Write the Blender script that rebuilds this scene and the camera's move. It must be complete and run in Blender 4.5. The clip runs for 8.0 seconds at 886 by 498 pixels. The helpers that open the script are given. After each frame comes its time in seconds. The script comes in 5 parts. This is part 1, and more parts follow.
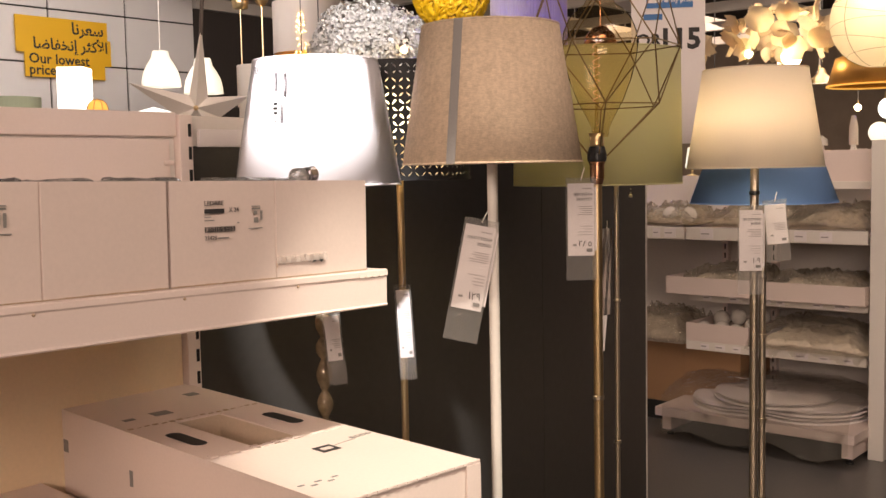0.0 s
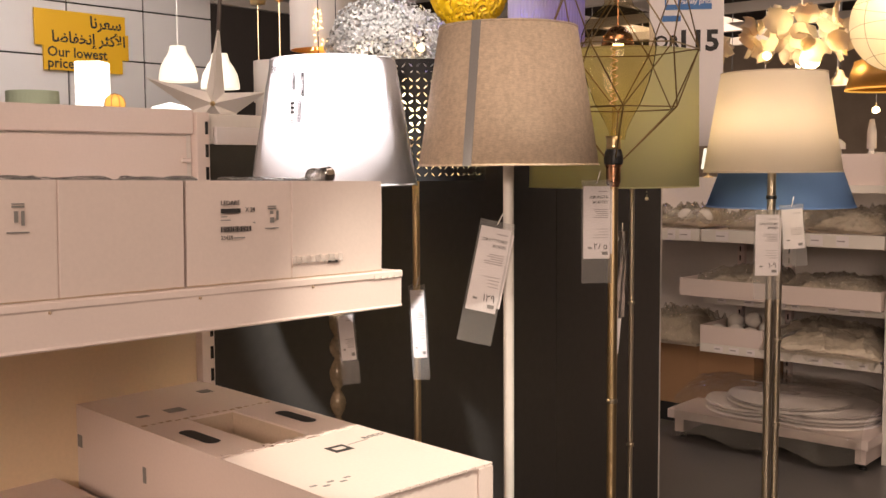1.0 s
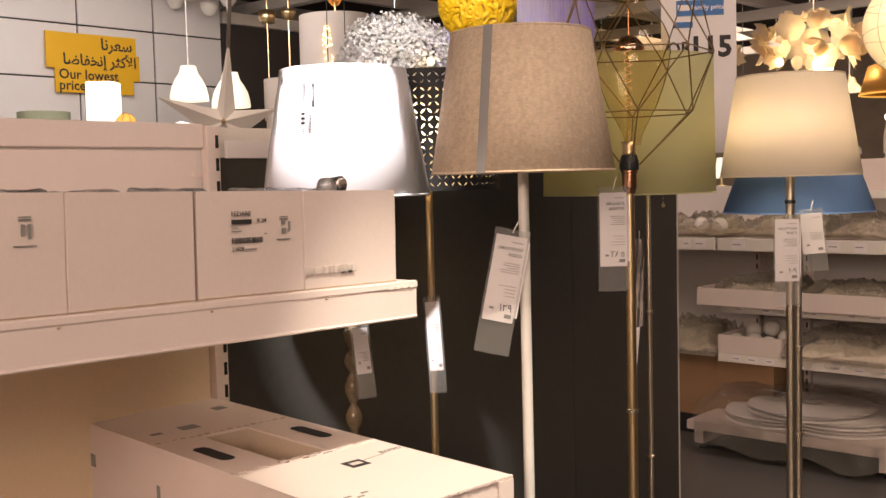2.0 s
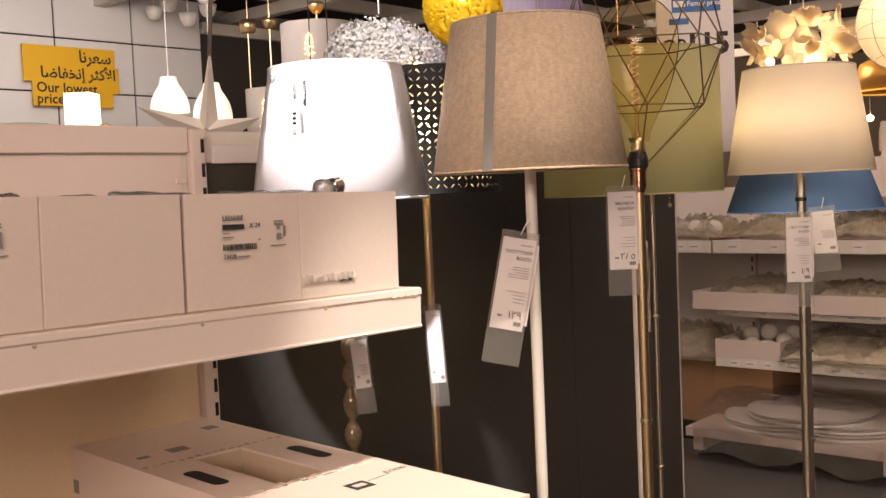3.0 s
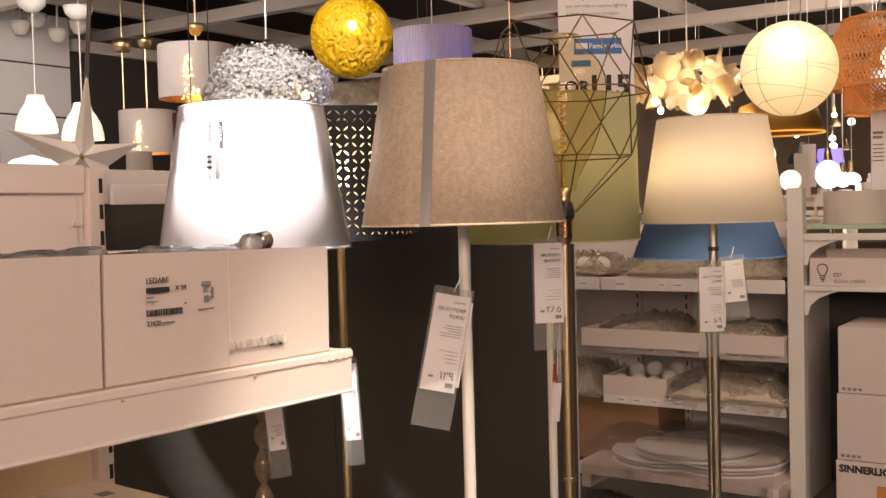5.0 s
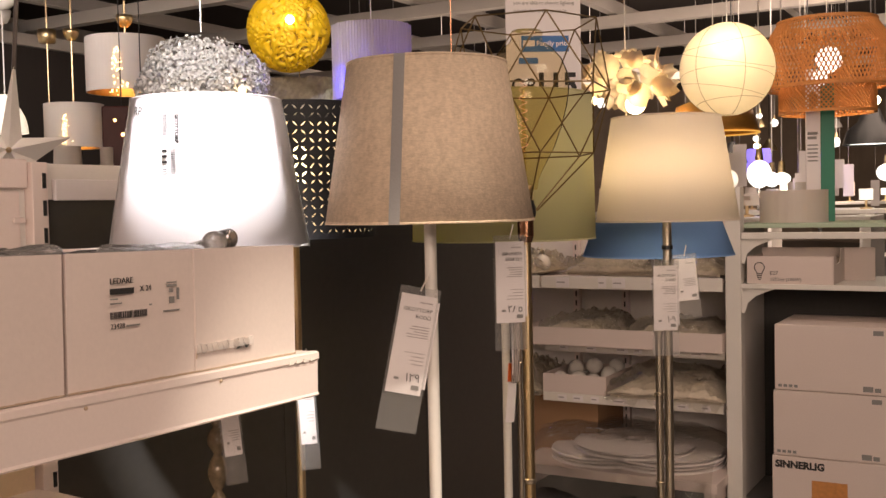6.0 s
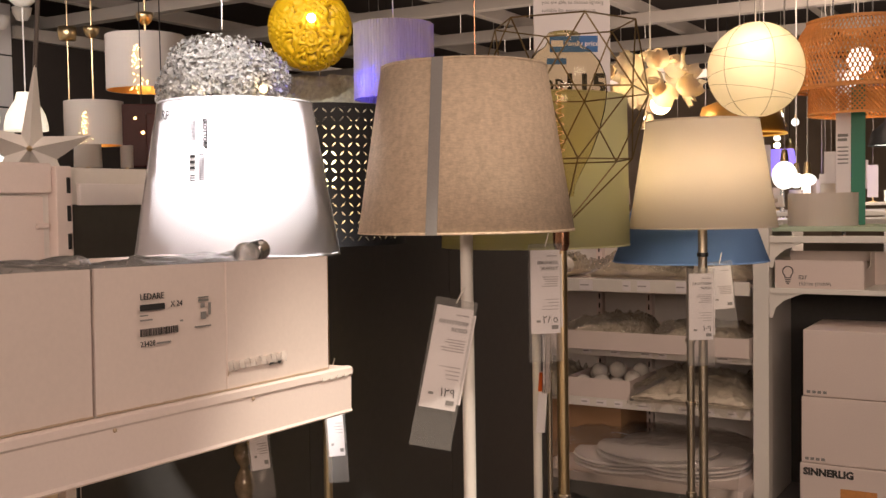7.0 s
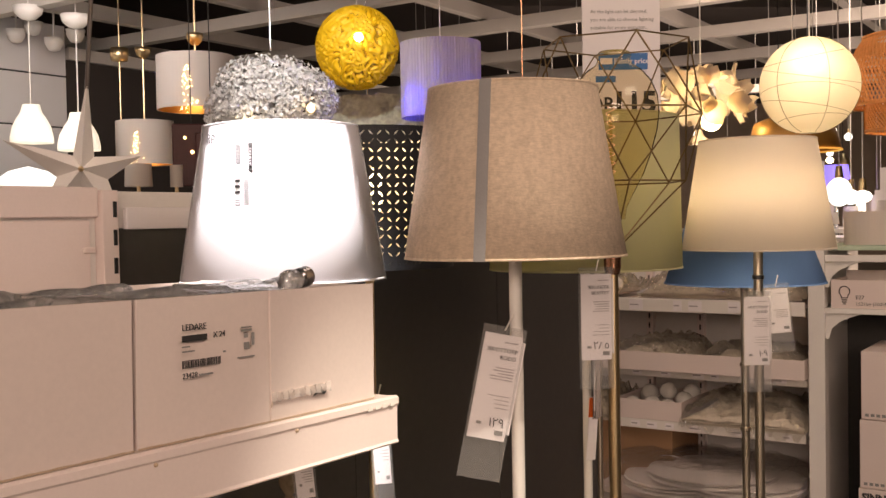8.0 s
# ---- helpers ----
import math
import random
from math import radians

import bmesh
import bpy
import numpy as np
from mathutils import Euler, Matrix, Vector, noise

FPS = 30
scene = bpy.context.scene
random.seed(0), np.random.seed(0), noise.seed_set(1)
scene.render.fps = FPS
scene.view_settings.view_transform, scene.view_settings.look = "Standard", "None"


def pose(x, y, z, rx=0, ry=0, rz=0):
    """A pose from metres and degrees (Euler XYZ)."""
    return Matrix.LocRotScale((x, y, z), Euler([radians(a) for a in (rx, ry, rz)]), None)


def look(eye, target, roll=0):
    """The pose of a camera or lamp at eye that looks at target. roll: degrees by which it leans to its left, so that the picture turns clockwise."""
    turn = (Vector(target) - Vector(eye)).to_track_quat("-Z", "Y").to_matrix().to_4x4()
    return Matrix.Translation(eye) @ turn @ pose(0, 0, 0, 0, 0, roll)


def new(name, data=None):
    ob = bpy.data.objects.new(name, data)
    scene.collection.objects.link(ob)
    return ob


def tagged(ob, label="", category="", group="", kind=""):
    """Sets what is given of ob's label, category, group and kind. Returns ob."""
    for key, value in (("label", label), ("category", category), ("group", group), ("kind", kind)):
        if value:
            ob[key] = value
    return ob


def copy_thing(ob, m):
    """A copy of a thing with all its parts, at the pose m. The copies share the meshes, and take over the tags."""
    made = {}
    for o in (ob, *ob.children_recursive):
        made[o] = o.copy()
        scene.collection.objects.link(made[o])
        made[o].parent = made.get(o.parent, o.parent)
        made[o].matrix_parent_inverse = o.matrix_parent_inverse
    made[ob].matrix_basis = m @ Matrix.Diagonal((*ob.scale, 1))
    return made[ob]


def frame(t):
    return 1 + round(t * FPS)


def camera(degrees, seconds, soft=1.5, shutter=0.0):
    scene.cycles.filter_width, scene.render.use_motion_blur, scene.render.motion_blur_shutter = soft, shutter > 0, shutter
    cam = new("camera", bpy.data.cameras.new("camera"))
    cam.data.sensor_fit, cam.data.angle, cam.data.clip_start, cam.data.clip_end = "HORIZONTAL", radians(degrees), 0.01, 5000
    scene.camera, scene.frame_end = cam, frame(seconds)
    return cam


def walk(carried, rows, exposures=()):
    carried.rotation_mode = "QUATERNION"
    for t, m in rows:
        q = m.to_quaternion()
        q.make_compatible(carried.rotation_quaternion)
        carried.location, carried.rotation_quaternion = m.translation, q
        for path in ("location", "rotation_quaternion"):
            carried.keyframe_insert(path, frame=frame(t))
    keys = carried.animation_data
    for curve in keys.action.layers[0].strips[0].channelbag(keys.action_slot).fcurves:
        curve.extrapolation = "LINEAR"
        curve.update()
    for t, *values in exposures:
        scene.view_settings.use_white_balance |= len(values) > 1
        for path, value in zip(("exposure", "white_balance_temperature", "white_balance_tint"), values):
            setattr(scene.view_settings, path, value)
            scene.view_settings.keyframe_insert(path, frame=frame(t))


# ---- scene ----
cam = camera(46.62, 8.0)
PATH = [
    (0, (0.0199, -0.0068, 1.3708), (-0.0034, 1.9869, 1.2137), -1.10),
    (0.5, (0.0168, -0.0047, 1.3764), (-0.0168, 1.9882, 1.2116), -0.31),
    (1, (0.0172, -0.0050, 1.3788), (-0.0325, 1.9878, 1.2164), -0.37),
    (1.5, (0.0166, -0.0017, 1.3746), (-0.0570, 1.9916, 1.2287), -1.23),
    (3, (-0.0259, 0.1358, 1.3505), (-0.0678, 2.1321, 1.2370), -2.49),
    (3.5, (-0.0640, 0.1854, 1.3748), (-0.0409, 2.1828, 1.2750), -2.93),
    (4, (-0.0893, 0.2142, 1.3870), (-0.0124, 2.2113, 1.3109), -2.81),
    (4.5, (-0.1045, 0.2332, 1.4040), (0.0262, 2.2273, 1.3245), -1.77),
    (5, (-0.1196, 0.2364, 1.4003), (0.0916, 2.2238, 1.3253), -1.48),
    (6.5, (-0.1916, 0.3206, 1.4065), (0.1798, 2.2839, 1.3205), -1.15),
    (7, (-0.1945, 0.3457, 1.4202), (0.1236, 2.3183, 1.3325), -0.93),
    (7.5, (-0.1826, 0.3520, 1.4288), (0.0760, 2.3339, 1.3581), -1.18),
    (8, (-0.1905, 0.3815, 1.4326), (0.0379, 2.3676, 1.3781), -1.06),
]
walk(cam, [(t, look(eye, target, roll)) for t, eye, target, roll in PATH],
     [(0.0, 0.0), (4.5, 0.0), (6.5, -0.22), (7.0, -0.26), (8.0, -0.14)])

# ---- world, lights ----
world = bpy.data.worlds.new("store_air")
scene.world = world
world.use_nodes = True
world.node_tree.nodes["Background"].inputs[0].default_value = (1.0, 0.8, 0.65, 1)
world.node_tree.nodes["Background"].inputs[1].default_value = 0.02


def lamp(name, kind, m, watts, color=(1.0, 0.80, 0.62), **settings):
    data = bpy.data.lights.new(name, kind)
    data.energy, data.color = watts, color
    for key, value in settings.items():
        if key == "size":
            data.shape, data.size, data.size_y = "RECTANGLE", value[0], value[1]
        elif key == "cone":
            data.spot_size, data.spot_blend = radians(value[0]), value[1]
        elif key == "soft":
            data.shadow_soft_size = value
    ob = new(name, data)
    ob.matrix_world = m
    return ob


WARM = (1.0, 0.75, 0.60)
lamp("ceiling_spot", "SPOT", look((-0.34, 0.35, 3.0), (-0.266, 2.03, 1.41)), 900, (1.0, 0.92, 0.89), cone=(10.6, 0.25), soft=0.05)
lamp("ceiling_spot", "SPOT", look((0.72, 0.72, 3.2), (-0.06, 1.68, 0.9)), 380, (1.0, 0.87, 0.71), cone=(16, 0.7), soft=0.03)
# Unseen fill added to brighten the paper star.
lamp("fill_area", "AREA", look((-1.6, 4.0, 3.2), (-1.4, 5.8, 1.7)), 26, WARM, size=(0.8, 0.8))
# Unseen fills added to lift the black voids of the far hall.
lamp("fill_area", "AREA", look((4.8, 8.0, 3.25), (4.8, 9.2, 0.5)), 120, WARM, size=(4.0, 2.0))
lamp("fill_area", "AREA", look((7.0, 15.0, 3.3), (7.0, 17.0, 0.5)), 700, WARM, size=(9.0, 6.0))
lamp("ceiling_spot", "SPOT", look((-0.3, 3.6, 3.2), (-0.15, 6.3, 2.08)), 230, (1.0, 0.96, 0.92), cone=(30, 0.6), soft=0.05)
# Unseen front fill, set low so its light reaches under the shelf.
lamp("fill_area", "AREA", look((-1.0, -3.6, 2.5), (0.0, 2.0, 1.1)), 188, WARM, size=(3.4, 1.2))
# Two more unseen fills, for the floor lamps and the shelf bay.
lamp("fill_area", "AREA", look((1.6, 0.2, 3.2), (0.5, 2.4, 1.0)), 34, WARM, size=(1.6, 0.8))
lamp("fill_area", "AREA", look((1.2, 3.5, 3.3), (1.35, 5.1, 0.7)), 25, WARM, size=(1.6, 0.8))
# Unseen fill added to brighten the white display wall.
lamp("fill_area", "AREA", look((-2.6, 7.6, 3.2), (-3.4, 10.6, 2.2)), 55, (1.0, 0.86, 0.80), size=(2.5, 0.8))
# Unseen upward fill, added to light the ceiling beams.
lamp("fill_area", "AREA", look((3.5, 9.0, 2.7), (3.5, 9.6, 4.2)), 62, WARM, size=(6.0, 5.0))

# ---- materials ----
MATS = {}


def tree(name):
    m = bpy.data.materials.new(name)
    m.use_nodes = True
    nt = m.node_tree
    b = nt.nodes["Principled BSDF"]
    MATS[name] = m
    return m, nt, b


def grain(nt, b, color, var, scale, fine, bump, stretch=(1, 1, 1), bump_dist=0.002):
    """Two scales of variation in colour and a fine relief, at real size."""
    tc = nt.nodes.new("ShaderNodeTexCoord")
    mp = nt.nodes.new("ShaderNodeMapping")
    mp.inputs["Scale"].default_value = stretch
    nt.links.new(tc.outputs["Object"], mp.inputs[0])
    big, small = nt.nodes.new("ShaderNodeTexNoise"), nt.nodes.new("ShaderNodeTexNoise")
    for nd, s in ((big, scale), (small, fine)):
        nd.inputs["Scale"].default_value = s
        nd.inputs["Detail"].default_value = 4
        nt.links.new(mp.outputs[0], nd.inputs["Vector"])
    mid = nt.nodes.new("ShaderNodeMath")
    mid.operation = "MULTIPLY_ADD"
    nt.links.new(small.outputs["Fac"], mid.inputs[0])
    mid.inputs[1].default_value = 0.5
    half = nt.nodes.new("ShaderNodeMath")
    half.operation = "MULTIPLY"
    half.inputs[1].default_value = 0.5
    nt.links.new(big.outputs["Fac"], half.inputs[0])
    nt.links.new(half.outputs[0], mid.inputs[2])
    ramp = nt.nodes.new("ShaderNodeValToRGB")
    ramp.color_ramp.elements[0].position, ramp.color_ramp.elements[1].position = 0.3, 0.7
    ramp.color_ramp.elements[0].color = (*[c * (1 - var) for c in color], 1)
    ramp.color_ramp.elements[1].color = (*[min(1, c * (1 + var)) for c in color], 1)
    nt.links.new(mid.outputs[0], ramp.inputs[0])
    if bump:
        bp = nt.nodes.new("ShaderNodeBump")
        bp.inputs["Strength"].default_value, bp.inputs["Distance"].default_value = bump, bump_dist
        nt.links.new(small.outputs["Fac"], bp.inputs["Height"])
        nt.links.new(bp.outputs[0], b.inputs["Normal"])
        return ramp.outputs[0], bp.outputs[0]
    return ramp.outputs[0], None


def mat(name, color, rough=0.5, metal=0.0, var=0.06, scale=5, fine=120, bump=0.1, stretch=(1, 1, 1), coat=0.0, dist=0.002):
    m, nt, b = tree(name)
    out, _ = grain(nt, b, color, var, scale, fine, bump, stretch, dist)
    nt.links.new(out, b.inputs["Base Color"])
    b.inputs["Roughness"].default_value, b.inputs["Metallic"].default_value = rough, metal
    b.inputs["Coat Weight"].default_value = coat
    return m


def shade_mat(name, color, through_color, share, rough=0.8, var=0.05, scale=6, fine=300, bump=0.25, stretch=(1, 1, 1), glow=0.0, dist=0.002):
    """Cloth or paper that lets part of the lamp's light through."""
    m, nt, b = tree(name)
    out, nrm = grain(nt, b, color, var, scale, fine, bump, stretch, dist)
    nt.links.new(out, b.inputs["Base Color"])
    b.inputs["Roughness"].default_value = rough
    tl = nt.nodes.new("ShaderNodeBsdfTranslucent")
    tl.inputs[0].default_value = (*through_color, 1)
    mx = nt.nodes.new("ShaderNodeMixShader")
    mx.inputs[0].default_value = share
    nt.links.new(b.outputs[0], mx.inputs[1])
    nt.links.new(tl.outputs[0], mx.inputs[2])
    nt.links.new(mx.outputs[0], nt.nodes["Material Output"].inputs[0])
    return m


def linen_mat(name, color, through_color, share):
    """Woven linen: level and upright threads of uneven thickness, slubs and a few dark flecks."""
    m = shade_mat(name, color, through_color, share, var=0.05, scale=7, fine=260, bump=0.3)
    nt = m.node_tree
    b = nt.nodes["Principled BSDF"]
    base = b.inputs["Base Color"].links[0].from_socket
    tc = nt.nodes.new("ShaderNodeTexCoord")
    for size, squash, low, strength in ((330, 5.0, 0.76, 0.4), (60, 0.12, 0.84, 0.2), (120, 0.8, 0.76, 0.38)):
        mp, ns, rp, mx = (nt.nodes.new(k) for k in ("ShaderNodeMapping", "ShaderNodeTexNoise", "ShaderNodeValToRGB", "ShaderNodeMix"))
        mp.inputs["Scale"].default_value = (1, 1, squash) if squash < 1 else (1 / squash * 2, 1 / squash * 2, 1.6)
        ns.inputs["Scale"].default_value, ns.inputs["Detail"].default_value = size, 5
        rp.color_ramp.elements[0].position, rp.color_ramp.elements[1].position = 0.36, 0.60
        rp.color_ramp.elements[0].color = (low, low * 0.95, low * 0.88, 1)
        rp.color_ramp.elements[1].color = (1.12, 1.10, 1.08, 1)
        mx.data_type, mx.blend_type = "RGBA", "MULTIPLY"
        mx.inputs[0].default_value = strength
        nt.links.new(tc.outputs["Object"], mp.inputs[0])
        nt.links.new(mp.outputs[0], ns.inputs["Vector"])
        nt.links.new(ns.outputs["Fac"], rp.inputs[0])
        nt.links.new(base, mx.inputs[6])
        nt.links.new(rp.outputs[0], mx.inputs[7])
        base = mx.outputs[2]
    nt.links.new(base, b.inputs["Base Color"])
    return m


def glow(name, color, strength, base=(0.8, 0.8, 0.8)):
    m, nt, b = tree(name)
    b.inputs["Base Color"].default_value = (*base, 1)
    b.inputs["Emission Color"].default_value = (*color, 1)
    b.inputs["Emission Strength"].default_value = strength
    return m


def clear(name, tint, opaque, rough=0.08, bump=0.0, white=(0.9, 0.88, 0.85), scale=30, ior=1.5):
    """Thin clear film: mostly see-through, with gloss and some haze."""
    m, nt, b = tree(name)
    b.inputs["Base Color"].default_value = (*white, 1)
    b.inputs["Roughness"].default_value = rough
    tr = nt.nodes.new("ShaderNodeBsdfTransparent")
    tr.inputs[0].default_value = (*tint, 1)
    mx = nt.nodes.new("ShaderNodeMixShader")
    mx.inputs[0].default_value = opaque
    if bump:
        ns, bp, tc = nt.nodes.new("ShaderNodeTexNoise"), nt.nodes.new("ShaderNodeBump"), nt.nodes.new("ShaderNodeTexCoord")
        ns.inputs["Scale"].default_value, ns.inputs["Detail"].default_value = scale, 5
        nt.links.new(tc.outputs["Object"], ns.inputs["Vector"])
        nt.links.new(ns.outputs["Fac"], bp.inputs["Height"])
        bp.inputs["Strength"].default_value, bp.inputs["Distance"].default_value = bump, 0.01
        nt.links.new(bp.outputs[0], b.inputs["Normal"])
    nt.links.new(tr.outputs[0], mx.inputs[1])
    nt.links.new(b.outputs[0], mx.inputs[2])
    gl_, lw_, m2 = nt.nodes.new("ShaderNodeBsdfGlossy"), nt.nodes.new("ShaderNodeFresnel"), nt.nodes.new("ShaderNodeMixShader")
    lw_.inputs[0].default_value, gl_.inputs["Roughness"].default_value = ior, rough
    if bump:
        nt.links.new(bp.outputs[0], gl_.inputs["Normal"])
        nt.links.new(bp.outputs[0], lw_.inputs["Normal"])
    if ior:
        mx_ = nt.nodes.new("ShaderNodeMath")
        mx_.operation = "MAXIMUM"
        mx_.inputs[1].default_value = 0.04
        nt.links.new(lw_.outputs[0], mx_.inputs[0])
        nt.links.new(mx_.outputs[0], m2.inputs[0])
    else:
        m2.inputs[0].default_value = 0.07
    nt.links.new(mx.outputs[0], m2.inputs[1])
    nt.links.new(gl_.outputs[0], m2.inputs[2])
    nt.links.new(m2.outputs[0], nt.nodes["Material Output"].inputs[0])
    return m


mat("carton", (0.74, 0.635, 0.585), 0.75, var=0.04, scale=4, fine=160, bump=0.12)
mat("carton_edge", (0.50, 0.38, 0.27), 0.85, var=0.15, fine=300)
mat("carton_inside", (0.58, 0.47, 0.36), 0.85, var=0.08, fine=200)
mat("brown_carton", (0.36, 0.21, 0.11), 0.8, var=0.1, scale=3, fine=150)
mat("shelf_paint", (0.80, 0.69, 0.645), 0.42, var=0.03, scale=3, fine=200, bump=0.04)
mat("back_panel", (0.74, 0.70, 0.66), 0.5, var=0.04, scale=2, fine=90, bump=0.03)
mat("dark_panel", (0.047, 0.044, 0.040), 0.38, var=0.16, scale=1.6, fine=40, bump=0.03)
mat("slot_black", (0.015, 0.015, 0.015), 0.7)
mat("ink", (0.03, 0.028, 0.028), 0.7, var=0.2)
mat("tag_ink", (0.42, 0.38, 0.38), 0.8, var=0.1)
mat("ink_grey", (0.25, 0.24, 0.23), 0.8, var=0.1)
mat("label_black", (0.008, 0.008, 0.009), 0.8, var=0.1)
# cream tint puts the warm bounced light below the shelf into the colour
mat("fibreboard", (0.80, 0.64, 0.44), 0.55, var=0.05, scale=3, fine=120, bump=0.05)
mat("tissue_paper", (0.62, 0.55, 0.44), 0.7, var=0.14, scale=9, fine=60, bump=0.2)
mat("drum_lining", (0.80, 0.70, 0.52), 0.5, var=0.05)
mat("paper", (0.84, 0.79, 0.79), 0.65, var=0.02)
mat("white_metal", (0.80, 0.77, 0.72), 0.35, var=0.02, bump=0.02)
mat("brass", (0.78, 0.60, 0.34), 0.34, 1.0, var=0.08, scale=8, fine=200, bump=0.03)
mat("nickel", (0.80, 0.70, 0.55), 0.32, 1.0, var=0.06, scale=8, fine=200, bump=0.03)
mat("copper", (0.62, 0.33, 0.20), 0.25, 1.0, var=0.06)
mat("steel", (0.6, 0.6, 0.6), 0.2, 1.0, var=0.05)
mat("black_plastic", (0.02, 0.02, 0.02), 0.4)
mat("wire_brass", (0.30, 0.21, 0.10), 0.4, 0.9, var=0.1)
mat("perforated_black", (0.006, 0.007, 0.010), 0.6, var=0.1)
mat("gold_lining", (0.80, 0.45, 0.14), 0.35, 0.8)
mat("floor_concrete", (0.13, 0.125, 0.12), 0.28, var=0.12, scale=1.5, fine=60, bump=0.04)
mat("ceiling_black", (0.030, 0.022, 0.020), 0.8, var=0.2)
mat("beam_white", (0.55, 0.51, 0.46), 0.5, var=0.05)
mat("tile_white", (0.74, 0.72, 0.71), 0.45, var=0.02)
mat("grout_black", (0.02, 0.02, 0.02), 0.7)
mat("wall_dark", (0.035, 0.028, 0.024), 0.7, var=0.15, scale=2)
mat("far_wall", (0.40, 0.32, 0.25), 0.8, var=0.3, scale=1.0)
mat("yellow_sign", (0.80, 0.46, 0.015), 0.5, var=0.02)
mat("sign_blue", (0.03, 0.15, 0.42), 0.5, var=0.03)
mat("sign_green", (0.02, 0.20, 0.12), 0.5, var=0.05)
mat("orange_label", (0.85, 0.16, 0.03), 0.5)
mat("groove_shading", (0.50, 0.27, 0.006), 0.6, var=0.1)
mat("rattan", (0.62, 0.27, 0.08), 0.6, var=0.2, fine=60)
mat("red_glass", (0.07, 0.008, 0.006), 0.5, var=0.2)
mat("silver_foil", (0.90, 0.90, 0.93), 0.38, 0.30, var=0.30, scale=9, fine=90, bump=0.3, dist=0.01)
mat("star_paper", (0.85, 0.81, 0.77), 0.7, var=0.04)
mat("mint_cloth", (0.45, 0.55, 0.42), 0.8, var=0.05, fine=200)
mat("white_gloss", (0.82, 0.78, 0.72), 0.25, var=0.02)
mat("lantern_wire", (0.34, 0.27, 0.14), 0.6)
mat("glass_bead", (0.22, 0.17, 0.11), 0.12, 0.2, var=0.3, scale=30)

linen_mat("linen_shade", (0.70, 0.575, 0.44), (0.5, 0.4, 0.3), 0.08)
shade_mat("shade_seam", (0.30, 0.29, 0.285), (0.4, 0.36, 0.3), 0.06, var=0.05)
shade_mat("white_shade", (0.86, 0.85, 0.88), (0.8, 0.8, 0.8), 0.15, var=0.01, fine=240, bump=0.05)
shade_mat("cream_shade", (0.88, 0.81, 0.72), (0.97, 0.88, 0.74), 0.42, var=0.03, fine=400, bump=0.1)
shade_mat("green_shade", (0.66, 0.63, 0.38), (0.6, 0.6, 0.28), 0.35, var=0.04, fine=400, bump=0.15)
shade_mat("blue_shade", (0.24, 0.43, 0.80), (0.15, 0.3, 0.5), 0.1, var=0.05, fine=400, bump=0.15)
shade_mat("white_drum", (0.74, 0.70, 0.66), (0.8, 0.6, 0.4), 0.3, var=0.03, fine=300)
shade_mat("violet_cloth", (0.60, 0.53, 0.54), (0.10, 0.09, 0.9), 0.34, var=0.15, scale=30, fine=200, stretch=(1, 1, 0.05))

shade_mat("petal_cloth", (0.72, 0.62, 0.50), (0.9, 0.72, 0.45), 0.5, var=0.06)
shade_mat("lantern_paper", (0.84, 0.78, 0.66), (1.0, 0.90, 0.70), 0.62, var=0.03)
shade_mat("patterned_paper", (0.74, 0.66, 0.52), (0.6, 0.5, 0.3), 0.3, var=0.5, scale=12, fine=40)
mat("amber_dome", (0.55, 0.30, 0.08), 0.35, 0.5, var=0.08)
mat("ceiling_rod", (0.12, 0.10, 0.09), 0.4, 0.5)
glow("bulb_glow", (1.0, 0.72, 0.36), 16)
glow("filament", (1.0, 0.34, 0.10), 0.9)
glow("spark_glow", (1.0, 0.62, 0.22), 9)
glow("milk_glow", (1.0, 0.90, 0.70), 1.0)
glow("bell_glow", (1.0, 0.86, 0.62), 0.75)
glow("lantern_glow", (1.0, 0.82, 0.50), 0.62, (0.8, 0.75, 0.6))
glow("petal_glow", (1.0, 0.80, 0.50), 0.22, (0.75, 0.66, 0.5))
glow("white_glow", (1.0, 0.95, 0.85), 2.2)
glow("amber_glow", (1.0, 0.48, 0.08), 0.9, (0.7, 0.4, 0.1))
glow("violet_glow", (0.22, 0.16, 1.0), 1.6, (0.2, 0.15, 0.6))
glow("yellow_ball", (1.0, 0.52, 0.01), 0.07, (0.90, 0.56, 0.01))

clear("film", (0.95, 0.94, 0.91), 0.08, 0.07, 1.0, white=(0.9, 0.85, 0.76), scale=45)
clear("tape", (0.97, 0.96, 0.95), 0.5, 0.22, 0.5, white=(0.84, 0.76, 0.71), scale=90, ior=1.2)
clear("sleeve", (0.95, 0.95, 0.95), 0.09, 0.15)
clear("wrap", (0.98, 0.98, 0.99), 0.03, 0.3, 0.2, ior=1.12)
clear("blister", (0.96, 0.96, 0.96), 0.20, 0.12, 0.6, scale=60, ior=1.35)
clear("smoke_glass", (0.96, 0.90, 0.75), 0.008, 0.015, white=(0.5, 0.4, 0.25), ior=1.025)


# ---- helpers for meshes ----
def part(name, bm, material, parent=None, label="", smooth=False):
    """One mesh object from a bmesh, under a thing or a part."""
    me = bpy.data.meshes.new(name)
    if smooth:
        for f in bm.faces:
            f.smooth = True
    bm.to_mesh(me)
    bm.free()
    for x in (material if isinstance(material, (list, tuple)) else [material]):
        me.materials.append(MATS[x])
    ob = new(name, me)
    ob.parent = parent
    if label:
        ob["label"] = label
    return ob


def thing(name, m, label, category, group="", kind=""):
    ob = new(name)
    ob.empty_display_size = 0.05
    ob.matrix_world = m
    return tagged(ob, label, category, group, kind)


